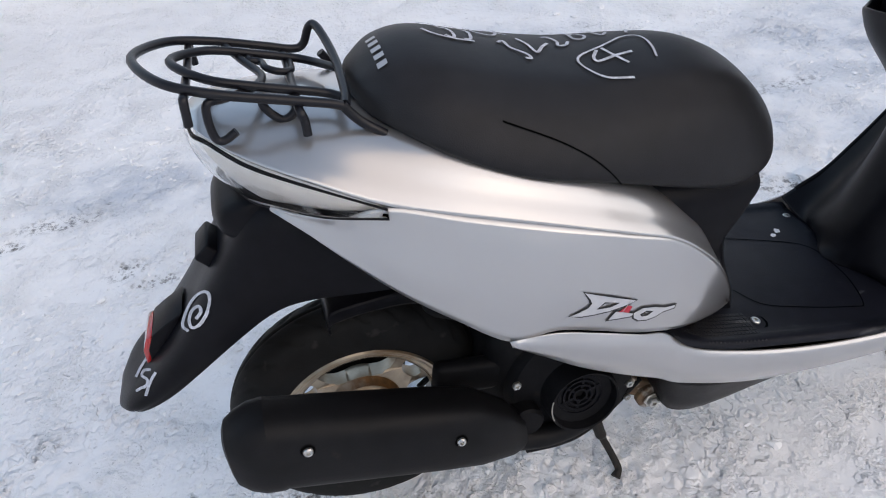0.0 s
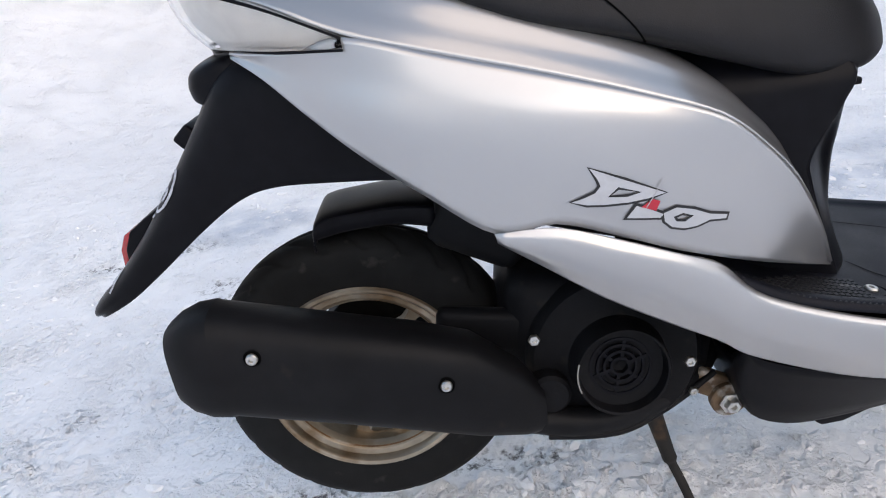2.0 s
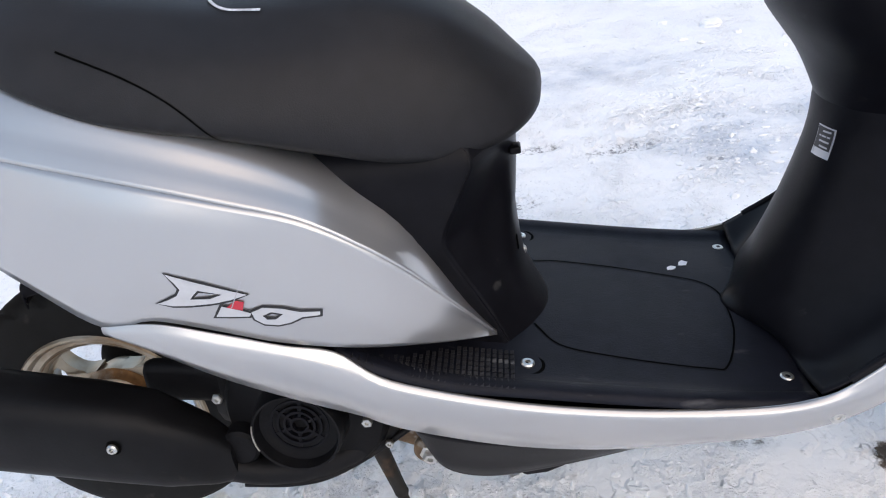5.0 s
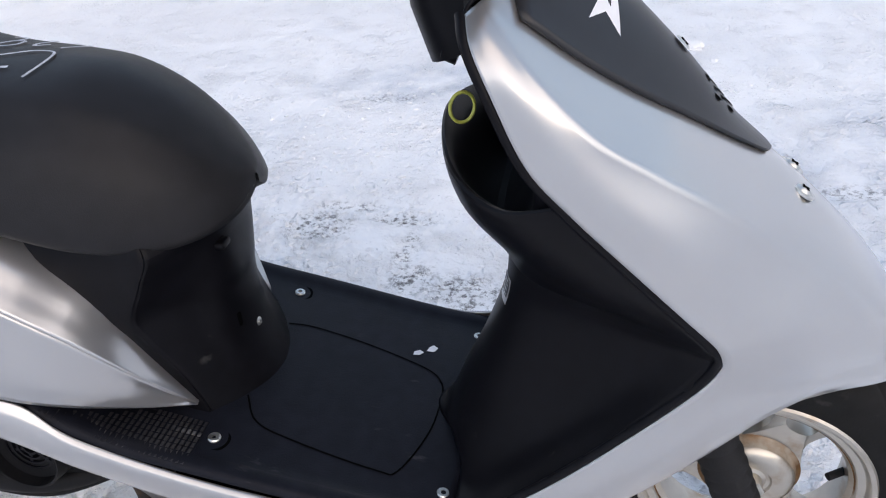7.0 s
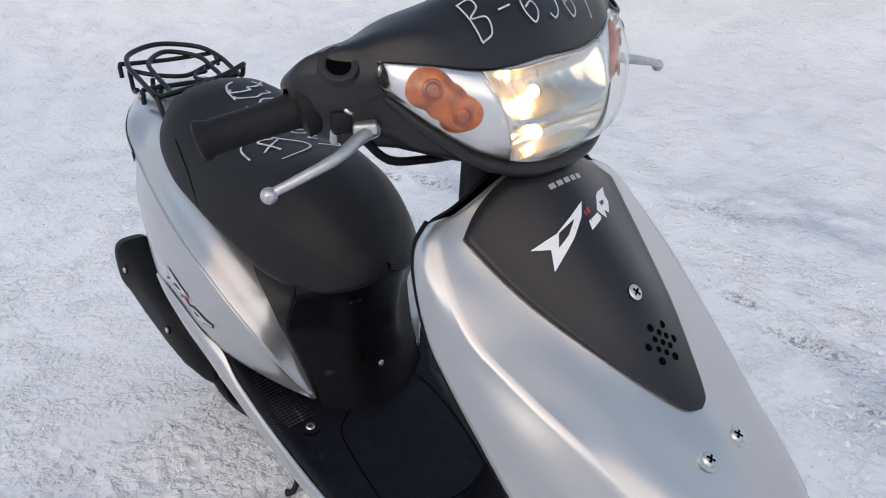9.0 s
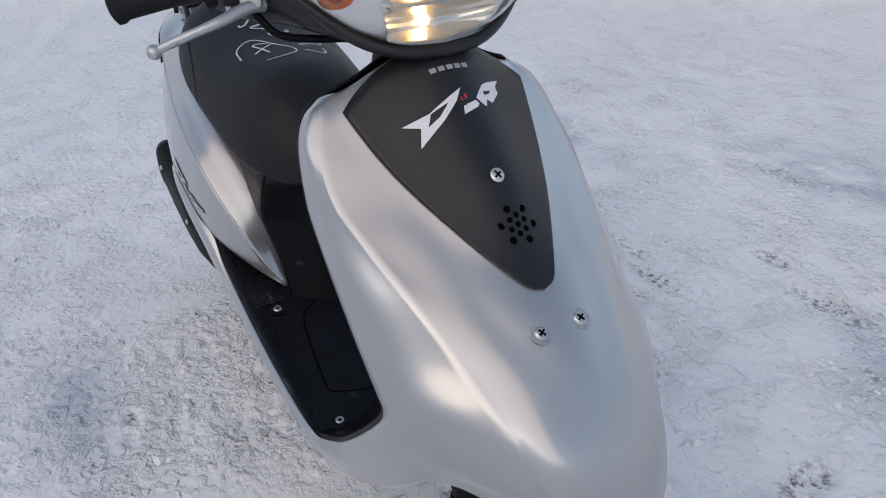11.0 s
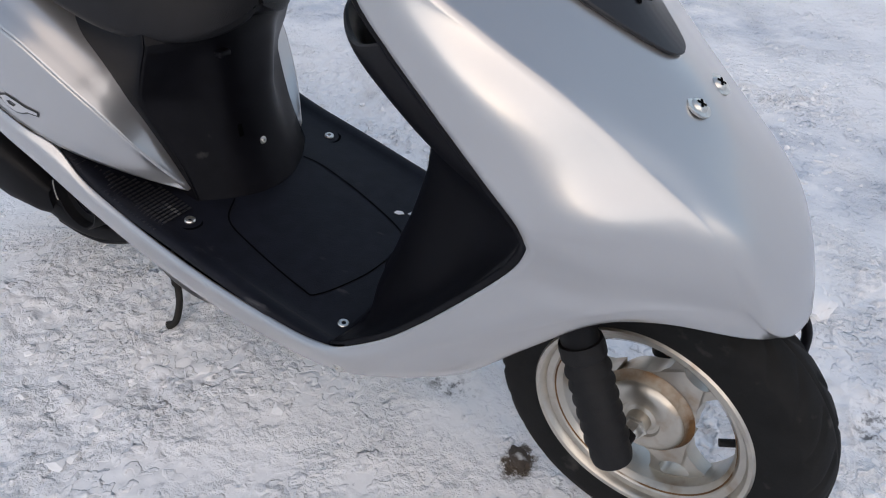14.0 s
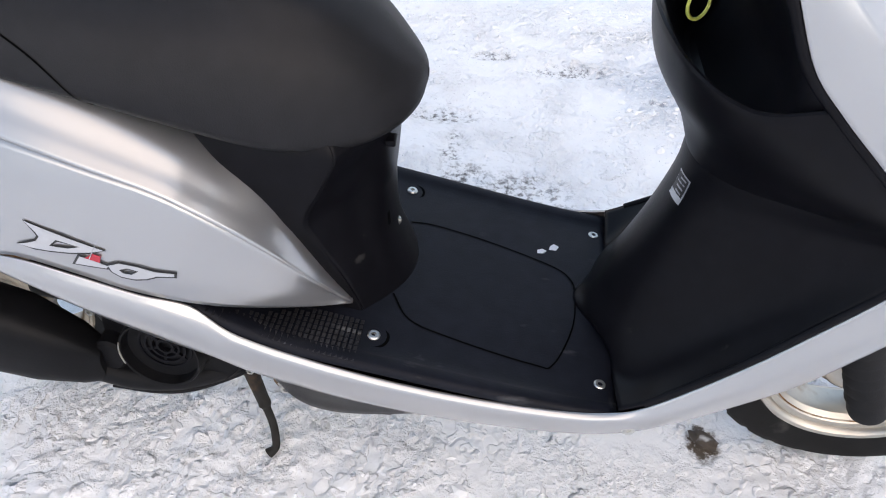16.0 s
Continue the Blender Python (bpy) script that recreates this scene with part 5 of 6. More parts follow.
spiral = [(0.033, 0.008), (0.030, 0.017), (0.039, 0.030), (0.051, 0.041), (0.062, 0.045), (0.069, 0.041), (0.066, 0.030), (0.056, 0.017), (0.045, 0.010), (0.038, 0.011), (0.039, 0.020), (0.046, 0.029), (0.054, 0.031), (0.054, 0.024), (0.046, 0.018)]
for stroke in (spiral, [(-0.019, 0.001), (-0.034, -0.010), (-0.046, -0.021)], [(-0.025, -0.019), (-0.033, -0.017), (-0.038, -0.022), (-0.033, -0.029), (-0.037, -0.035), (-0.045, -0.036), (-0.051, -0.037)], [(-0.020, -0.024), (-0.030, -0.032), (-0.042, -0.046)]):
    ribbon("chalk_stroke", [stroke], CHALK, guard, guard_tree, gplace, 0.0034, 0.0025, "white chalk stroke")
POD = []
for x, zt, zb, w in ((-0.050, 0.656, 0.612, 0.066), (-0.085, 0.657, 0.610, 0.070), (-0.108, 0.652, 0.611, 0.067), (-0.124, 0.645, 0.615, 0.058), (-0.133, 0.636, 0.624, 0.040)):
    x, zt, zb = x + 0.012, zt - 0.012, zb - 0.012
    POD.append([(x, 0, zb), (x, -w * 0.85, zb), (x, -w, zb + 0.006), (x, -w, zt - 0.010), (x, -w * 0.82, zt), (x, 0, zt + 0.003)])
sheet("plate_lamp_housing", surface(POD, 4, 3), BLACK, scooter, "black plastic housing under the tail light", both=True)

# ---- luggage rack ----
def bar(points):
    """Rack points: (x, y, height over the sloping plane of the rack)."""
    return [(x, y, 0.750 - 0.29 * (x - 0.03) - 0.045 * y + h) for x, y, h in points]


rack = tube("luggage_rack", bar([(0.044, -0.094, -0.002), (0.030, -0.095, 0), (-0.02, -0.095, 0), (-0.08, -0.093, 0), (-0.128, -0.070, 0), (-0.156, 0.0, 0), (-0.128, 0.070, 0), (-0.08, 0.093, 0), (-0.02, 0.095, 0), (0.012, 0.095, 0), (0.026, 0.095, 0.008), (0.036, 0.094, 0.030), (0.044, 0.088, 0.035), (0.051, 0.05, 0.026), (0.054, 0.0, 0.016), (0.052, -0.06, 0.005), (0.048, -0.090, -0.001)]), 0.0052, RACK, scooter, "black tubular steel luggage rack", smooth_steps=6)
tube("rack_hoop", bar([(0.050, -0.074, 0.000), (0.030, -0.062, 0), (-0.03, -0.060, 0), (-0.085, -0.050, 0), (-0.120, 0.0, 0), (-0.085, 0.052, 0), (-0.03, 0.058, 0), (0.012, 0.056, 0), (0.034, 0.040, 0.002), (0.053, 0.00, 0.010)]), 0.0050, RACK, rack, smooth_steps=6)
tube("rack_bar", bar([(-0.108, -0.101, -0.034), (-0.106, -0.100, -0.008), (-0.106, -0.086, -0.008), (-0.106, 0.0, -0.010), (-0.106, 0.080, -0.008), (-0.106, 0.098, -0.008), (-0.106, 0.104, -0.034)]), 0.0046, RACK, rack, smooth_steps=4)
tube("rack_bar", bar([(-0.066, -0.090, -0.041), (-0.080, -0.090, -0.052), (-0.088, -0.090, -0.050), (-0.090, -0.090, -0.030), (-0.086, -0.090, -0.012), (-0.070, -0.082, -0.008), (-0.045, -0.050, -0.008), (-0.030, 0.0, -0.008), (-0.050, 0.05, -0.006), (-0.066, 0.092, -0.004)]), 0.0046, RACK, rack, smooth_steps=6)
tube("rack_bar", bar([(0.003, -0.105, -0.034), (0.003, -0.103, -0.018), (0.000, -0.094, -0.008), (0.000, 0.0, -0.008), (0.000, 0.094, -0.006)]), 0.0048, RACK, rack, smooth_steps=5)
tube("rack_hook", bar([(-0.034, -0.066, -0.006), (-0.034, -0.068, -0.020), (-0.018, -0.070, -0.032), (-0.003, -0.068, -0.020), (-0.003, -0.066, -0.004)]), 0.0046, RACK, rack, smooth_steps=6)
tube("rack_hook", bar([(-0.040, 0.056, -0.004), (-0.040, 0.044, -0.004), (-0.028, 0.040, -0.004), (-0.024, 0.020, -0.004), (-0.010, 0.010, -0.004), (0.003, 0.020, -0.004), (0.004, 0.056, -0.004)]), 0.0042, RACK, rack, smooth_steps=6)
tube("rack_stay", bar([(0.044, -0.092, -0.002), (0.060, -0.094, -0.018), (0.084, -0.098, -0.030)]), 0.0054, RACK, rack, smooth_steps=4)
tube("rack_stay", bar([(0.044, 0.092, 0.0), (0.060, 0.094, -0.018), (0.084, 0.098, -0.030)]), 0.0054, RACK, rack, smooth_steps=4)

# ---- wheels ----
def wheel(name, centre, label, hub_r, first, alloy):
    R = 0.200
    cx = Vector(centre)
    rim_prof = [(0.118, -0.030), (0.121, -0.0325), (0.129, -0.0335), (0.1305, -0.039), (0.134, -0.0425), (0.139, -0.0435), (0.142, -0.040), (0.136, -0.034), (0.120, -0.018), (0.116, 0.0), (0.120, 0.018), (0.136, 0.034), (0.141, 0.039), (0.139, 0.042), (0.134, 0.041), (0.130, 0.036), (0.120, 0.026),
                (0.113, 0.020), (0.110, 0.0), (0.112, -0.022), (0.118, -0.030)]
    rim_prof = [(r_ * 0.945, o_) for r_, o_ in rim_prof]
    rim = lathe("rim_" + name, rim_prof, centre, alloy, scooter, label, steps=80, angle=30)
    tyre_prof = [(0.125, -0.036), (0.134, -0.041), (0.155, -0.0425), (0.174, -0.041), (0.184, -0.037), (0.191, -0.030), (0.196, -0.020), (0.199, -0.010), (0.200, 0), (0.199, 0.010), (0.196, 0.020), (0.191, 0.030), (0.184, 0.037), (0.174, 0.041), (0.155, 0.0425), (0.134, 0.041), (0.125, 0.036)]
    pr = spline(tyre_prof, 3)

    def groove(a, i):
        r, o = pr[i]
        if r < 0.182:
            return 0
        ph = (a * 24 / (2 * math.pi) + abs(o) * 28 + (0.5 if o > 0 else 0)) % 1.0
        mid = ease(0.006, 0.004, abs(abs(o) - 0.012)) * 0.0
        return -0.0030 * float(ease(0.13, 0.09, abs(ph - 0.5))) * float(ease(0.004, 0.010, abs(o))) - 0.0022 * float(ease(0.0032, 0.0016, abs(o))) + mid
    bm = bmesh.new()
    lathe_into(bm, [(float(a), float(b)) for a, b in pr], centre, 240, "y", groove)
    part("tyre", bm, RUBBER, rim, "black rubber tyre with a treaded crown", angle=60)
    # hub drum
    lathe("hub", [(0.0001, -0.046), (0.012, -0.046), (0.014, -0.043), (0.0145, -0.032), (0.019, -0.0295), (0.023, -0.030), (0.025, -0.033), (0.036, -0.034), (hub_r - 0.010, -0.031), (hub_r - 0.004, -0.025), (hub_r - 0.001, -0.016), (hub_r, 0.012), (hub_r - 0.004, 0.024), (0.02, 0.026), (0.0001, 0.026)], centre, alloy, rim, "cast alloy wheel hub", steps=64)
    lathe("rust_ring", [(hub_r - 0.0038, -0.0256), (hub_r - 0.0004, -0.016), (hub_r + 0.004, -0.0128)], centre, TARNISH, rim, "rust-brown ring round the hub", steps=64)
    lathe("rust_ring", [(0.1118, -0.0314), (0.1102, -0.0300)], centre, TARNISH, rim, "rust-brown ring inside the rim", steps=80)
    for k in range(3):
        a0 = radians(first + 120 * k)
        bm = bmesh.new()
        n = 40
        r0, r1 = hub_r - 0.012, 0.114
        outer, inner_ = [], []
        for i in range(n):
            s = i / n * 2 * math.pi
            t_ = 0.5 - 0.5 * math.cos(s)
            r = r0 + (r1 - r0) * t_
            side = 1 if s < math.pi else -1
            half_w = np.interp(t_, (0, 0.2, 0.4, 0.62, 0.82, 1), (0.040, 0.029, 0.0255, 0.030, 0.040, 0.058))
            outer.append((r, side * half_w * min(1, abs(math.sin(s)) * 4 + 0.02)))
            c_, s_ = math.cos(s), math.sin(s)
            wide = 0.0185 + 0.004 * -c_
            inner_.append((0.0910 - 0.0115 * math.copysign(abs(c_) ** 0.75, c_), wide * math.copysign(abs(s_) ** 0.75, s_)))
        layers = []
        for off in (-0.008, 0.014):
            ro = []
            for q_, loop_ in enumerate((outer, inner_)):
                ring_ = []
                for r, w in loop_:
                    d = off
                    if off < 0:
                        d += -0.005 * (1 - (r - r0) / (r1 - r0)) + (0.0035 if q_ == 0 and 0.06 < r < 0.115 else 0.0)
                    ring_.append(bm.verts.new(cx + Vector((math.cos(a0) * r - math.sin(a0) * w, d, math.sin(a0) * r + math.cos(a0) * w))))
                ro.append(ring_)
            layers.append(ro)
        for i in range(n):
            j = (i + 1) % n
            for L_ in layers:
                bm.faces.new((L_[0][i], L_[0][j], L_[1][j], L_[1][i]))
            bm.faces.new((layers[0][0][i], layers[0][0][j], layers[1][0][j], layers[1][0][i]))
            bm.faces.new((layers[0][1][i], layers[0][1][j], layers[1][1][j], layers[1][1][i]))
        bmesh.ops.bevel(bm, geom=[e for e in bm.edges if e.calc_face_angle(0) > 1.0], offset=0.0025, segments=2, affect="EDGES", profile=0.5)
        part("spoke", bm, alloy, rim)
    va = radians(6)
    tube("valve", [cx + Vector((0.106 * math.cos(va), -0.004, 0.106 * math.sin(va))), cx + Vector((0.086 * math.cos(va), -0.016, 0.086 * math.sin(va)))], 0.0046, GRIP, rim)
    return rim


rear = wheel("rear", (0.003, 0.0, 0.223), "tarnished cast alloy rear wheel", 0.054, -90, ALLOY_BROWN)
before_wheel = set(scooter.children_recursive)
front = wheel("front", (1.190, 0.0, 0.208), "rusty cast alloy front wheel", 0.054, -60, ALLOY)
screw("axle_nut", (1.190, -0.046, 0.208), (0, -1, 0), STEEL, front, 0.012, 0.014, 0.016, hexagon=True)
lathe("axle", [(0.0001, -0.095), (0.009, -0.095), (0.009, 0.095), (0.0001, 0.095)], (1.190, 0, 0.208), IRON, front, steps=20)
for s in (-1, 1):
    lo, hi = Vector((1.187, s * 0.086, 0.190)), Vector((1.098, s * 0.086, 0.422))
    w = (lo - hi).normalized()
    fork = tube("fork_leg", [hi - w * 0.02, hi + w * 0.10, lo - w * 0.14], 0.0205, IRON, scooter, "black steel front fork leg", sides=20)
    L = (lo - hi).length
    prof = [(0.0001, 0.085), (0.0235, 0.085), (0.0245, 0.092), (0.0245, 0.104), (0.0225, 0.106)]
    for i in range(6):
        z = 0.107 + i * 0.0185
        prof += [(0.0205, z), (0.0220, z + 0.006), (0.0250, z + 0.013), (0.0252, z + 0.0165), (0.0208, z + 0.0178)]
    prof += [(0.0222, 0.222), (0.0238, L - 0.010), (0.0225, L - 0.002), (0.018, L), (0.0001, L)]
    lathe("fork_boot", prof, hi, GRIP, fork, "ribbed black rubber fork boot", turn=to_way(w), axis="z", steps=28)
# inner front guard over the tyre
bm = bmesh.new()
pts = []
for i in range(19):
    a = radians(82 + i * 4)
    pts.append([(1.190 + 0.222 * math.cos(a), y, 0.208 + (0.222 - 0.35 * y * y * 10 * 0.4) * math.sin(a)) for y in np.linspace(-0.062, 0.062, 9)])
grid(bm, np.array(pts))
fg = part("inner_front_guard", bm, BLACK, scooter, "black plastic inner front mudguard")
fm = fg.modifiers.new("thickness", "SOLIDIFY")
fm.thickness = 0.003
# the front wheel is turned a little to the right
steer = Matrix.Translation((1.190, 0, 0)) @ Matrix.Rotation(radians(-4.5), 4, "Z") @ Matrix.Translation((-1.190, 0, 0))
for ob in set(scooter.children_recursive) - before_wheel:
    ob.data.transform(steer)
tube("speedometer_cable", [(1.235, 0.045, 0.43), (1.280, 0.060, 0.385), (1.306, 0.070, 0.348), (1.316, 0.072, 0.315), (1.312, 0.072, 0.262), (1.28, 0.068, 0.225), (1.22, 0.062, 0.21)], 0.0056, BLACK, scooter, "black rubber cable", smooth_steps=6)
tube("brake_cable", [(1.225, 0.03, 0.42), (1.258, 0.055, 0.350), (1.281, 0.064, 0.318), (1.300, 0.066, 0.290), (1.305, 0.066, 0.255), (1.27, 0.064, 0.215), (1.21, 0.060, 0.19)], 0.0056, BLACK, scooter, "black rubber cable", smooth_steps=6)

# ---- engine, silencer, stand ----
SIL = []
for x, zt, zb, yo, yi in ((-0.178, 0.384, 0.312, -0.170, -0.128), (-0.174, 0.392, 0.304, -0.180, -0.120), (-0.160, 0.402, 0.294, -0.190, -0.114), (-0.142, 0.409, 0.286, -0.195, -0.111), (-0.122, 0.410, 0.283, -0.196, -0.110), (-0.116, 0.4075, 0.283, -0.1945, -0.111), (-0.020, 0.380, 0.260, -0.196, -0.110), (0.080, 0.352, 0.232, -0.194, -0.111), (0.140, 0.330, 0.212, -0.188, -0.112), (0.190, 0.286, 0.198, -0.172, -0.116), (0.215, 0.246, 0.192, -0.155, -0.120)):
    zm, h, ym, w = (zt + zb) / 2, (zt - zb) / 2, (yo + yi) / 2, (yi - yo) / 2
    SIL.append([(x, ym + w * math.copysign(abs(math.cos(a)) ** 0.62, math.cos(a)), zm + h * math.copysign(abs(math.sin(a)) ** 0.62, math.sin(a))) for a in np.linspace(0, 2 * math.pi, 33)[:-1]])
bm = bmesh.new()
r = np.array(SIL)
vs = grid(bm, r, wrap=True)
bm.faces.new(vs[0])
bm.faces.new(vs[-1])
silencer = part("silencer", bm, IRON, scooter, "matt black silencer with a heat cover", angle=22)
sil_tree = tree_of([silencer])
for x, z in ((-0.080, 0.364), (0.110, 0.300)):
    at = drape(sil_tree, (x, -0.5, z), (0, 1, 0), 0.0)
    screw("cover_bolt", at, (0, -1, 0.1), STEEL, silencer, 0.0062, 0.006, 0.0, "bright bolt on the heat cover")
    screw("bolt_recess", at + Vector((0, 0.0005, 0)), (0, -1, 0.1), HOLE, silencer, 0.0092, 0.0018)
tube("exhaust_pipe", [(0.20, -0.140, 0.206), (0.25, -0.138, 0.192), (0.31, -0.125, 0.186), (0.38, -0.095, 0.196), (0.43, -0.05, 0.215), (0.45, 0.02, 0.25)], 0.0175, IRON, scooter, "black exhaust pipe", sides=16, smooth_steps=6)
tube("exhaust_guard", [(0.215, -0.150, 0.186), (0.27, -0.146, 0.176), (0.315, -0.135, 0.172), (0.37, -0.115, 0.184), (0.425, -0.095, 0.206)], 0.0042, IRON, scooter, "bent steel rod under the exhaust", smooth_steps=6)
lathe("gear_case", [(0.0001, 0.055), (0.060, 0.055), (0.074, 0.062), (0.078, 0.10), (0.0001, 0.11)], (0.010, 0, 0.227), ENGINE, scooter, "black gear case beyond the rear wheel", steps=32)
box("swing_arm", (0.185, -0.078, 0.292), (0.17, 0.026, 0.055), ENGINE, scooter, "black cast swing arm", bevel=0.010, turn=Matrix.Rotation(0.16, 4, "Y"))
box("engine_case", (0.305, -0.020, 0.275), (0.26, 0.150, 0.150), ENGINE, scooter, "black engine casing with dust", bevel=0.030, turn=Matrix.Rotation(0.15, 4, "Y"))
box("cylinder_head", (0.430, 0.0, 0.265), (0.08, 0.12, 0.10), ENGINE, scooter, "dark finned cylinder head", bevel=0.012)
FAN = Vector((0.303, -0.154, 0.262))
ft = to_way((0.0, -1, 0.10))
fan = lathe("fan_cover", [(0.104, -0.085), (0.102, -0.050), (0.094, -0.038), (0.066, -0.034), (0.056, -0.030), (0.053, 0.000), (0.0515, 0.003), (0.049, 0.002), (0.047, -0.012), (0.0001, -0.024)], FAN, ENGINE, scooter, "black round fan cover with a ringed grille", turn=ft, axis="z", steps=56)
for i, rr in enumerate((0.010, 0.018, 0.026, 0.034, 0.042)):
    bm = bmesh.new()
    lathe_into(bm, [(rr - 0.0018, -0.020), (rr - 0.0015, -0.014), (rr + 0.0015, -0.014), (rr + 0.0018, -0.020)], (0, 0, 0), 40, "z")
    bmesh.ops.transform(bm, matrix=Matrix.Translation(FAN) @ ft, verts=bm.verts)
    part("grille_ring", bm, BLACK, fan)
for i in range(6):
    a = i * math.pi / 3 + 0.3
    m = Matrix.Translation(FAN) @ ft @ Matrix.Rotation(a, 4, "Z") @ Matrix.Translation((0.026, 0, -0.018))
    bm = bmesh.new()
    bmesh.ops.create_cube(bm, size=1, matrix=m @ Matrix.Diagonal((0.036, 0.004, 0.006, 1)))
    part("grille_spoke", bm, BLACK, fan, smooth=False)
# thin bright alloy line along the rear arc of the rim only
ft3 = ft.to_3x3()
around = [ft3 @ Vector((0.0512 * math.cos(a), 0.0512 * math.sin(a), 0.0030)) for a in np.linspace(0, 2 * math.pi, 73)]
worn = sorted((v for v in around[1:] if v.x < -0.047), key=lambda v: v.z)
tube("worn_rim", [FAN + v for v in worn], 0.0011, ALLOY, fan, "bright worn arc of the rim", sides=6)
screw("stand_bolt", (0.393, -0.112, 0.196), (0, -1, 0.1), STEEL, fan, 0.006, 0.006, 0.0, hexagon=True)
screw("engine_bolt", (0.382, -0.134, 0.253), (0, -1, 0.1), STEEL, fan, 0.007, 0.006, 0.0, hexagon=True)
screw("engine_bolt", (0.211, -0.124, 0.301), (0, -1, 0.1), STEEL, fan, 0.007, 0.006, 0.0, hexagon=True)
lathe("oil_cap", [(0.0001, -0.02), (0.024, -0.02), (0.024, 0.006), (0.020, 0.010), (0.0001, 0.010)], (0.222, -0.135, 0.235), ENGINE, scooter, "black round oil filler cap", turn=ft, axis="z", steps=28)
screw("pivot_bolt", (0.439, -0.112, 0.170), (0, -1, 0), STEEL, scooter, 0.010, 0.010, 0.014, hexagon=True)
lathe("pivot_plate", [(0.0001, 0.0), (0.020, 0.0), (0.022, -0.002), (0.022, -0.012), (0.0001, -0.012)], (0.439, -0.108, 0.170), RUST, scooter, "rusty round pivot plate", turn=to_way((0, -1, 0)), axis="z", steps=24)
tube("belly_loop", [(0.494, -0.100, 0.172), (0.494, -0.100, 0.154), (0.496, -0.100, 0.143), (0.502, -0.100, 0.137), (0.524, -0.100, 0.133), (0.539, -0.100, 0.131), (0.552, -0.100, 0.140)], 0.0038, IRON, scooter, "bent black steel loop under the belly", smooth_steps=3)
bm = bmesh.new()
fin = [(0.546, 0.165), (0.548, 0.146), (0.541, 0.127), (0.550, 0.120), (0.576, 0.122), (0.613, 0.138), (0.640, 0.165)]
outer = [bm.verts.new((x, -0.112, z)) for x, z in fin]
inner_ = [bm.verts.new((x, -0.086, z)) for x, z in fin]
bm.faces.new(outer)
bm.faces.new(inner_[::-1])
for i in range(len(fin)):
    bm.faces.new((outer[i], inner_[i], inner_[(i + 1) % len(fin)], outer[(i + 1) % len(fin)]))
bmesh.ops.recalc_face_normals(bm, faces=bm.faces)
bmesh.ops.bevel(bm, geom=bm.edges[:], offset=0.002, segments=2, affect="EDGES", profile=0.5)
part("belly_fin", bm, BLACK, scooter, "black plastic fin under the belly cover", angle=50)
box("stand_bracket", (0.425, -0.090, 0.186), (0.06, 0.018, 0.034), RUST, scooter, "rusty steel stand bracket", bevel=0.006, turn=Matrix.Rotation(0.5, 4, "Y"))
for s in (-1, 1):
    stand = tube("stand_leg", [(0.350, s * 0.052, 0.178), (0.362, s * 0.062, 0.120), (0.3755, s * 0.074, 0.066)], [0.0125, 0.0110, 0.0090], STAND, scooter, "dark rusty steel stand leg with a worn foot", sides=14)
    tube("stand_foot", [(0.3735, s * 0.072, 0.074), (0.3775, s * 0.076, 0.060), (0.386, s * 0.086, 0.038), (0.392, s * 0.100, 0.020), (0.393, s * 0.110, 0.010), (0.384, s * 0.118, 0.004)], list(np.interp(np.linspace(0, 1, 31), (0, 0.12, 0.2, 0.85, 1), (0.0095, 0.0100, 0.0062, 0.0062, 0.0085))), STAND, stand, sides=12, smooth_steps=6)
tube("stand_bar", [(0.357, -0.058, 0.145), (0.357, 0.058, 0.145)], 0.009, IRON, scooter)
BELLY = []
for x, zt, zb, w in ((0.435, 0.285, 0.240, 0.128), (0.442, 0.270, 0.198, 0.132), (0.458, 0.260, 0.160, 0.133), (0.50, 0.245, 0.142, 0.133), (0.56, 0.228, 0.140, 0.130), (0.66, 0.208, 0.150, 0.124), (0.76, 0.203, 0.168, 0.118), (0.86, 0.215, 0.190, 0.11), (0.95, 0.26, 0.235, 0.10)):
    BELLY.append([(x, -w - 0.035, zt), (x, -w - 0.015, (zt + zb) / 2), (x, -w, zb + 0.012), (x, -w + 0.02, zb), (x, 0, zb - 0.002)])
sheet("belly_cover", surface(BELLY, 4, 4), BLACK, scooter, "black plastic belly cover", both=True)
# hugger above the rear tyre, and black boxes added to fill the dark gaps
HUGGER = []
for x, z_top, z_low in ((-0.024, 0.440, 0.432), (-0.020, 0.464, 0.434), (-0.008, 0.471, 0.436), (0.020, 0.474, 0.440), (0.075, 0.476, 0.440), (0.120, 0.470, 0.430)):
    z_top, z_low = z_top - 0.020, z_low - 0.006
    HUGGER.append([(x, -0.052, z_low), (x, -0.054, z_top - 0.008), (x, -0.048, z_top), (x, 0.0, z_top + 0.002)])
sheet("tyre_hugger", surface(HUGGER, 4, 4), BLACK, scooter, "glossy black plastic hugger above the rear tyre", both=True, angle=30)
box("frame_shroud", (0.185, 0, 0.440), (0.12, 0.13, 0.14), IRON, scooter, "black box added to fill the dark gap ahead of the rear tyre", bevel=0.02, turn=Matrix.Rotation(0.5, 4, "Y"))
box("inner_shroud", (0.27, 0, 0.475), (0.30, 0.20, 0.14), BLACK, scooter, "black box added to fill the dark space inside the body", bevel=0.04, turn=Matrix.Rotation(0.32, 4, "Y"))
# sticker on the column, key ring
inner_tree = tree_of([inner])
rearward = lambda u, v: ((0.5, u, v), (1, 0, 0))
sticker = patch("caution_sticker", [(-0.038, 0.458), (-0.012, 0.458), (-0.012, 0.490), (-0.038, 0.490)], STICKER, scooter, inner_tree, rearward, 0.0024, label="small silver caution sticker")
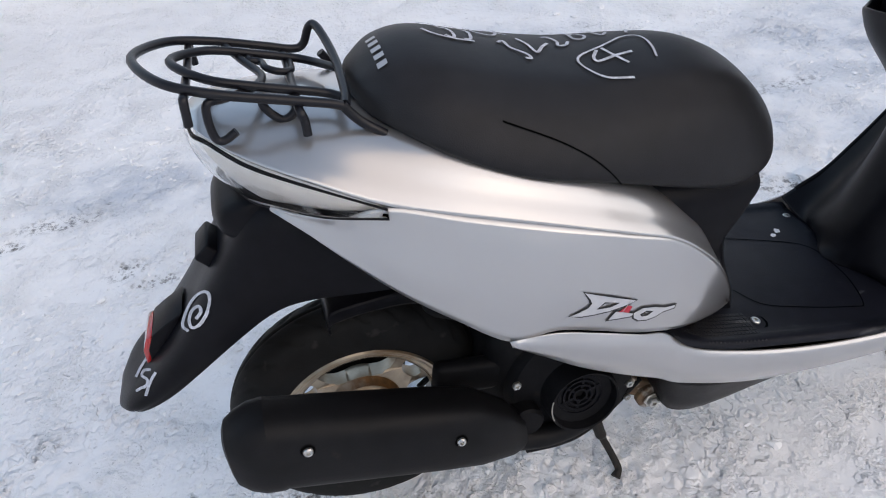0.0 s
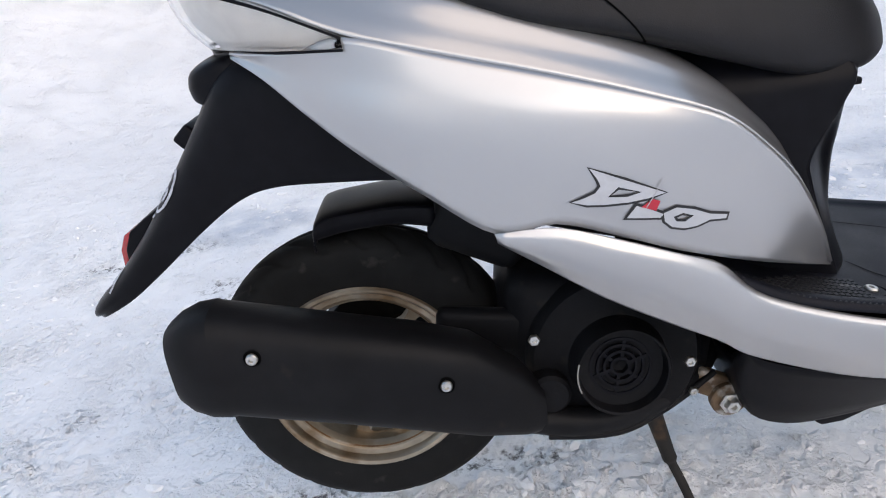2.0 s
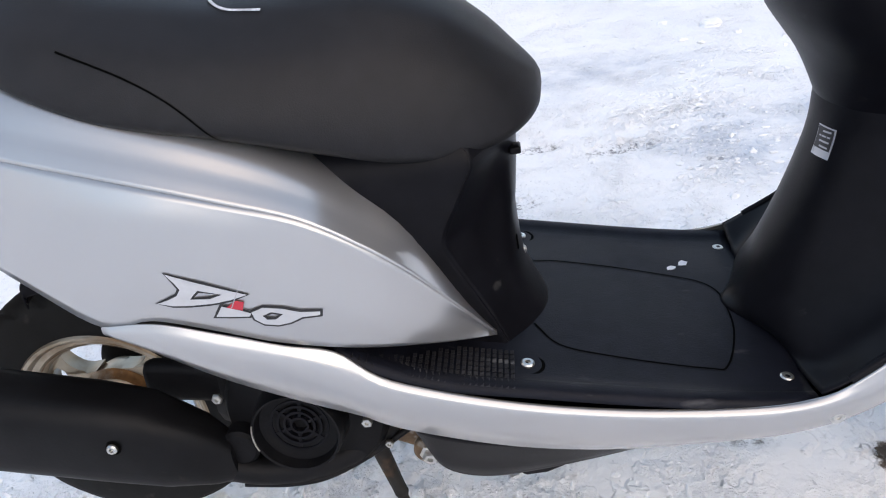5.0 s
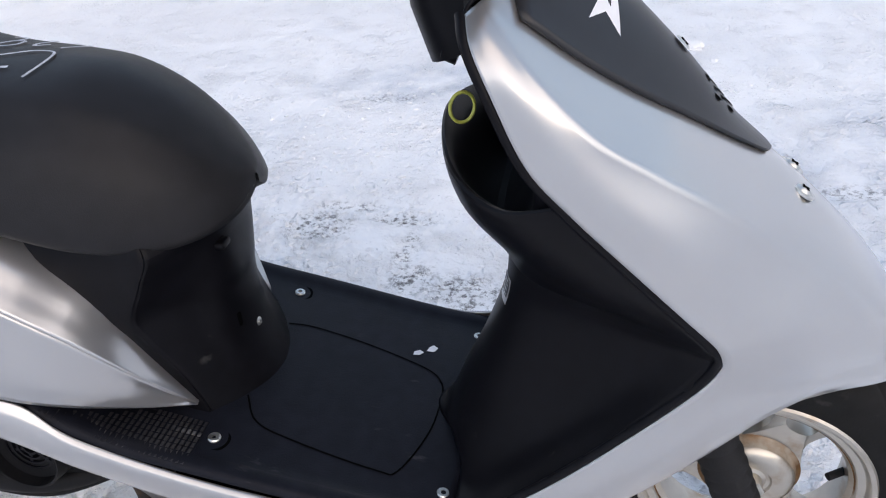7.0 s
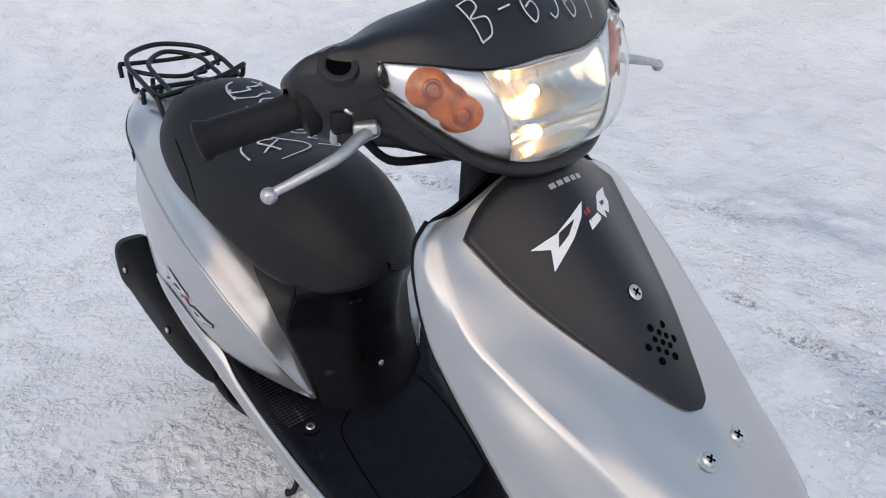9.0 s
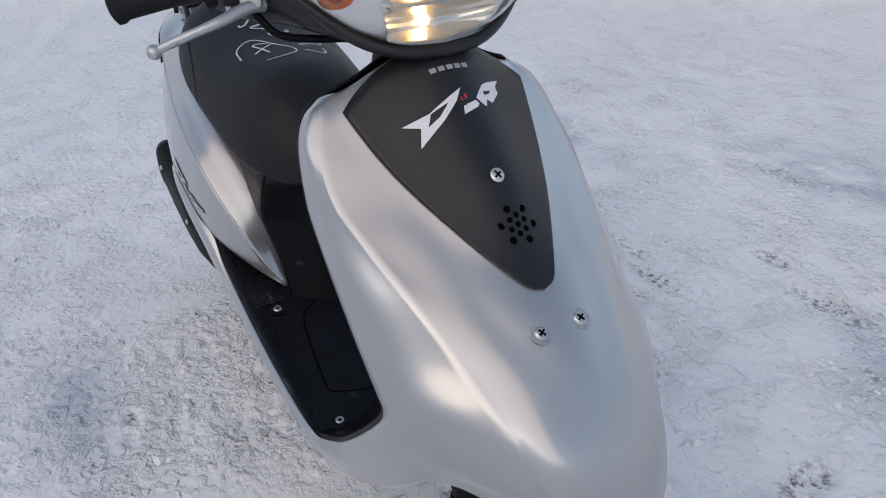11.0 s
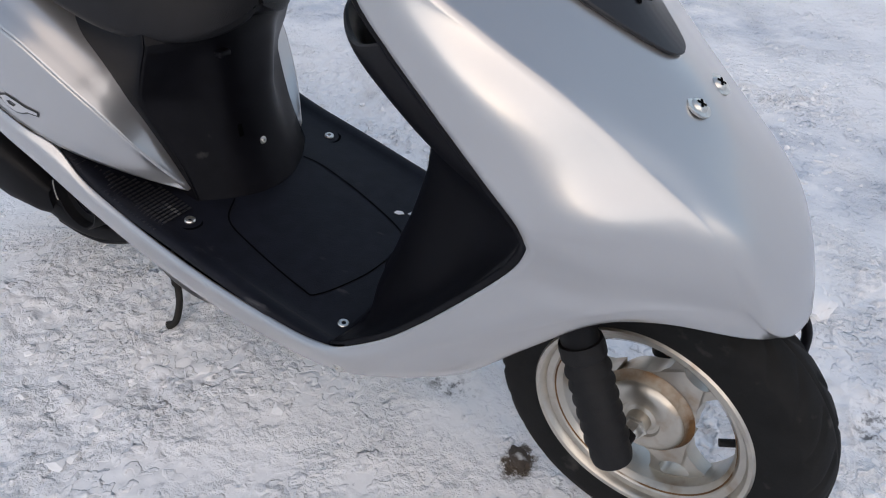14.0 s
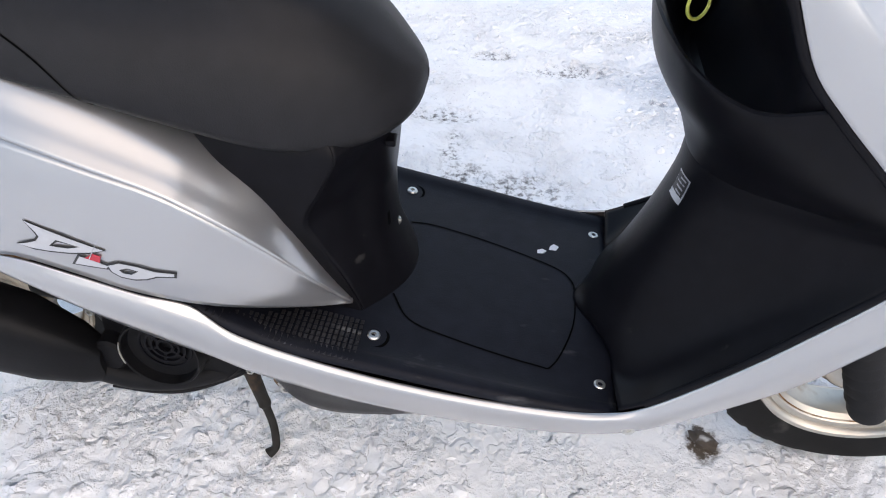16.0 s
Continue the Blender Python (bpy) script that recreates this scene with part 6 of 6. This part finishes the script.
patch("sticker_field", [(-0.0365, 0.466), (-0.0135, 0.466), (-0.0135, 0.4885), (-0.0365, 0.4885)], DECAL_BLACK, sticker, inner_tree, rearward, 0.003)
for k in range(4):
    patch("sticker_line", [(-0.034, 0.468 + k * 0.0055), (-0.034 + 0.012 + 0.002 * (k % 3), 0.468 + k * 0.0052), (-0.034 + 0.012 + 0.002 * (k % 3), 0.470 + k * 0.0052), (-0.034, 0.470 + k * 0.0055)], DECAL_GREY, sticker, inner_tree, rearward, 0.0034)
lathe("ignition_lock", [(0.0001, 0), (0.016, 0), (0.016, 0.014), (0.012, 0.017), (0.0001, 0.017)], (0.872, -0.035, 0.735), BLACK, scooter, "black ignition lock", turn=to_way((-0.9, 0, 0.4)), axis="z", steps=24)
tube("key_ring", [(0.874 + 0.010 * math.cos(a), -0.060 + 0.006 * math.cos(a), 0.690 + 0.014 * math.sin(a)) for a in np.linspace(0, 2 * math.pi, 21)[:-1]], 0.0017, YELLOW, scooter, "yellow cord key loop", closed=True, sides=6)

# the leg shield and the handlebar sit a little towards the scooter's right
bent = set()
for ob in scooter.children_recursive:
    if ob.type == "MESH" and ob.data not in bent:
        bent.add(ob.data)
        co = np.empty(len(ob.data.vertices) * 3)
        ob.data.vertices.foreach_get("co", co)
        co = co.reshape(-1, 3)
        co[:, 1] -= ease(0.60, 0.90, co[:, 0]) * (1 - ease(1.08, 1.20, co[:, 0])) * (0.005 + 0.030 * co[:, 1])
        ob.data.vertices.foreach_set("co", co.ravel())
        ob.data.update()

# ---- board fence at the yard's edge ----
BOARD = material("weathered_board", (0.42, 0.40, 0.37), 0.8, 0, 0.25, 12, 0.4, 60)
fence = new("board_fence")
tagged(fence, "weathered grey board fence behind a snow bank", "fence")
bm = bmesh.new()
bmesh.ops.create_cube(bm, size=1, matrix=Matrix.Diagonal((0.085, 0.022, 2.0, 1)))
bmesh.ops.bevel(bm, geom=bm.edges[:], offset=0.004, segments=1, affect="EDGES")
board_me = bpy.data.meshes.new("board")
bm.to_mesh(board_me)
bm.free()
board_me.materials.append(BOARD)
ground_tree = tree_of([ground])
along = Vector((0.90, 0.43, 0)).normalized()
for i in range(60):
    at = Vector((-3.36, 6.43, 0)) + along * (i - 30) * 0.094
    hit = ground_tree.ray_cast(at + Vector((0, 0, 30)), Vector((0, 0, -1)))[0]
    board = new("board", board_me)
    board.parent = fence
    board.matrix_basis = Matrix.Translation((at.x, at.y, hit.z + 0.85)) @ Matrix.Rotation(math.atan2(along.y, along.x), 4, "Z")
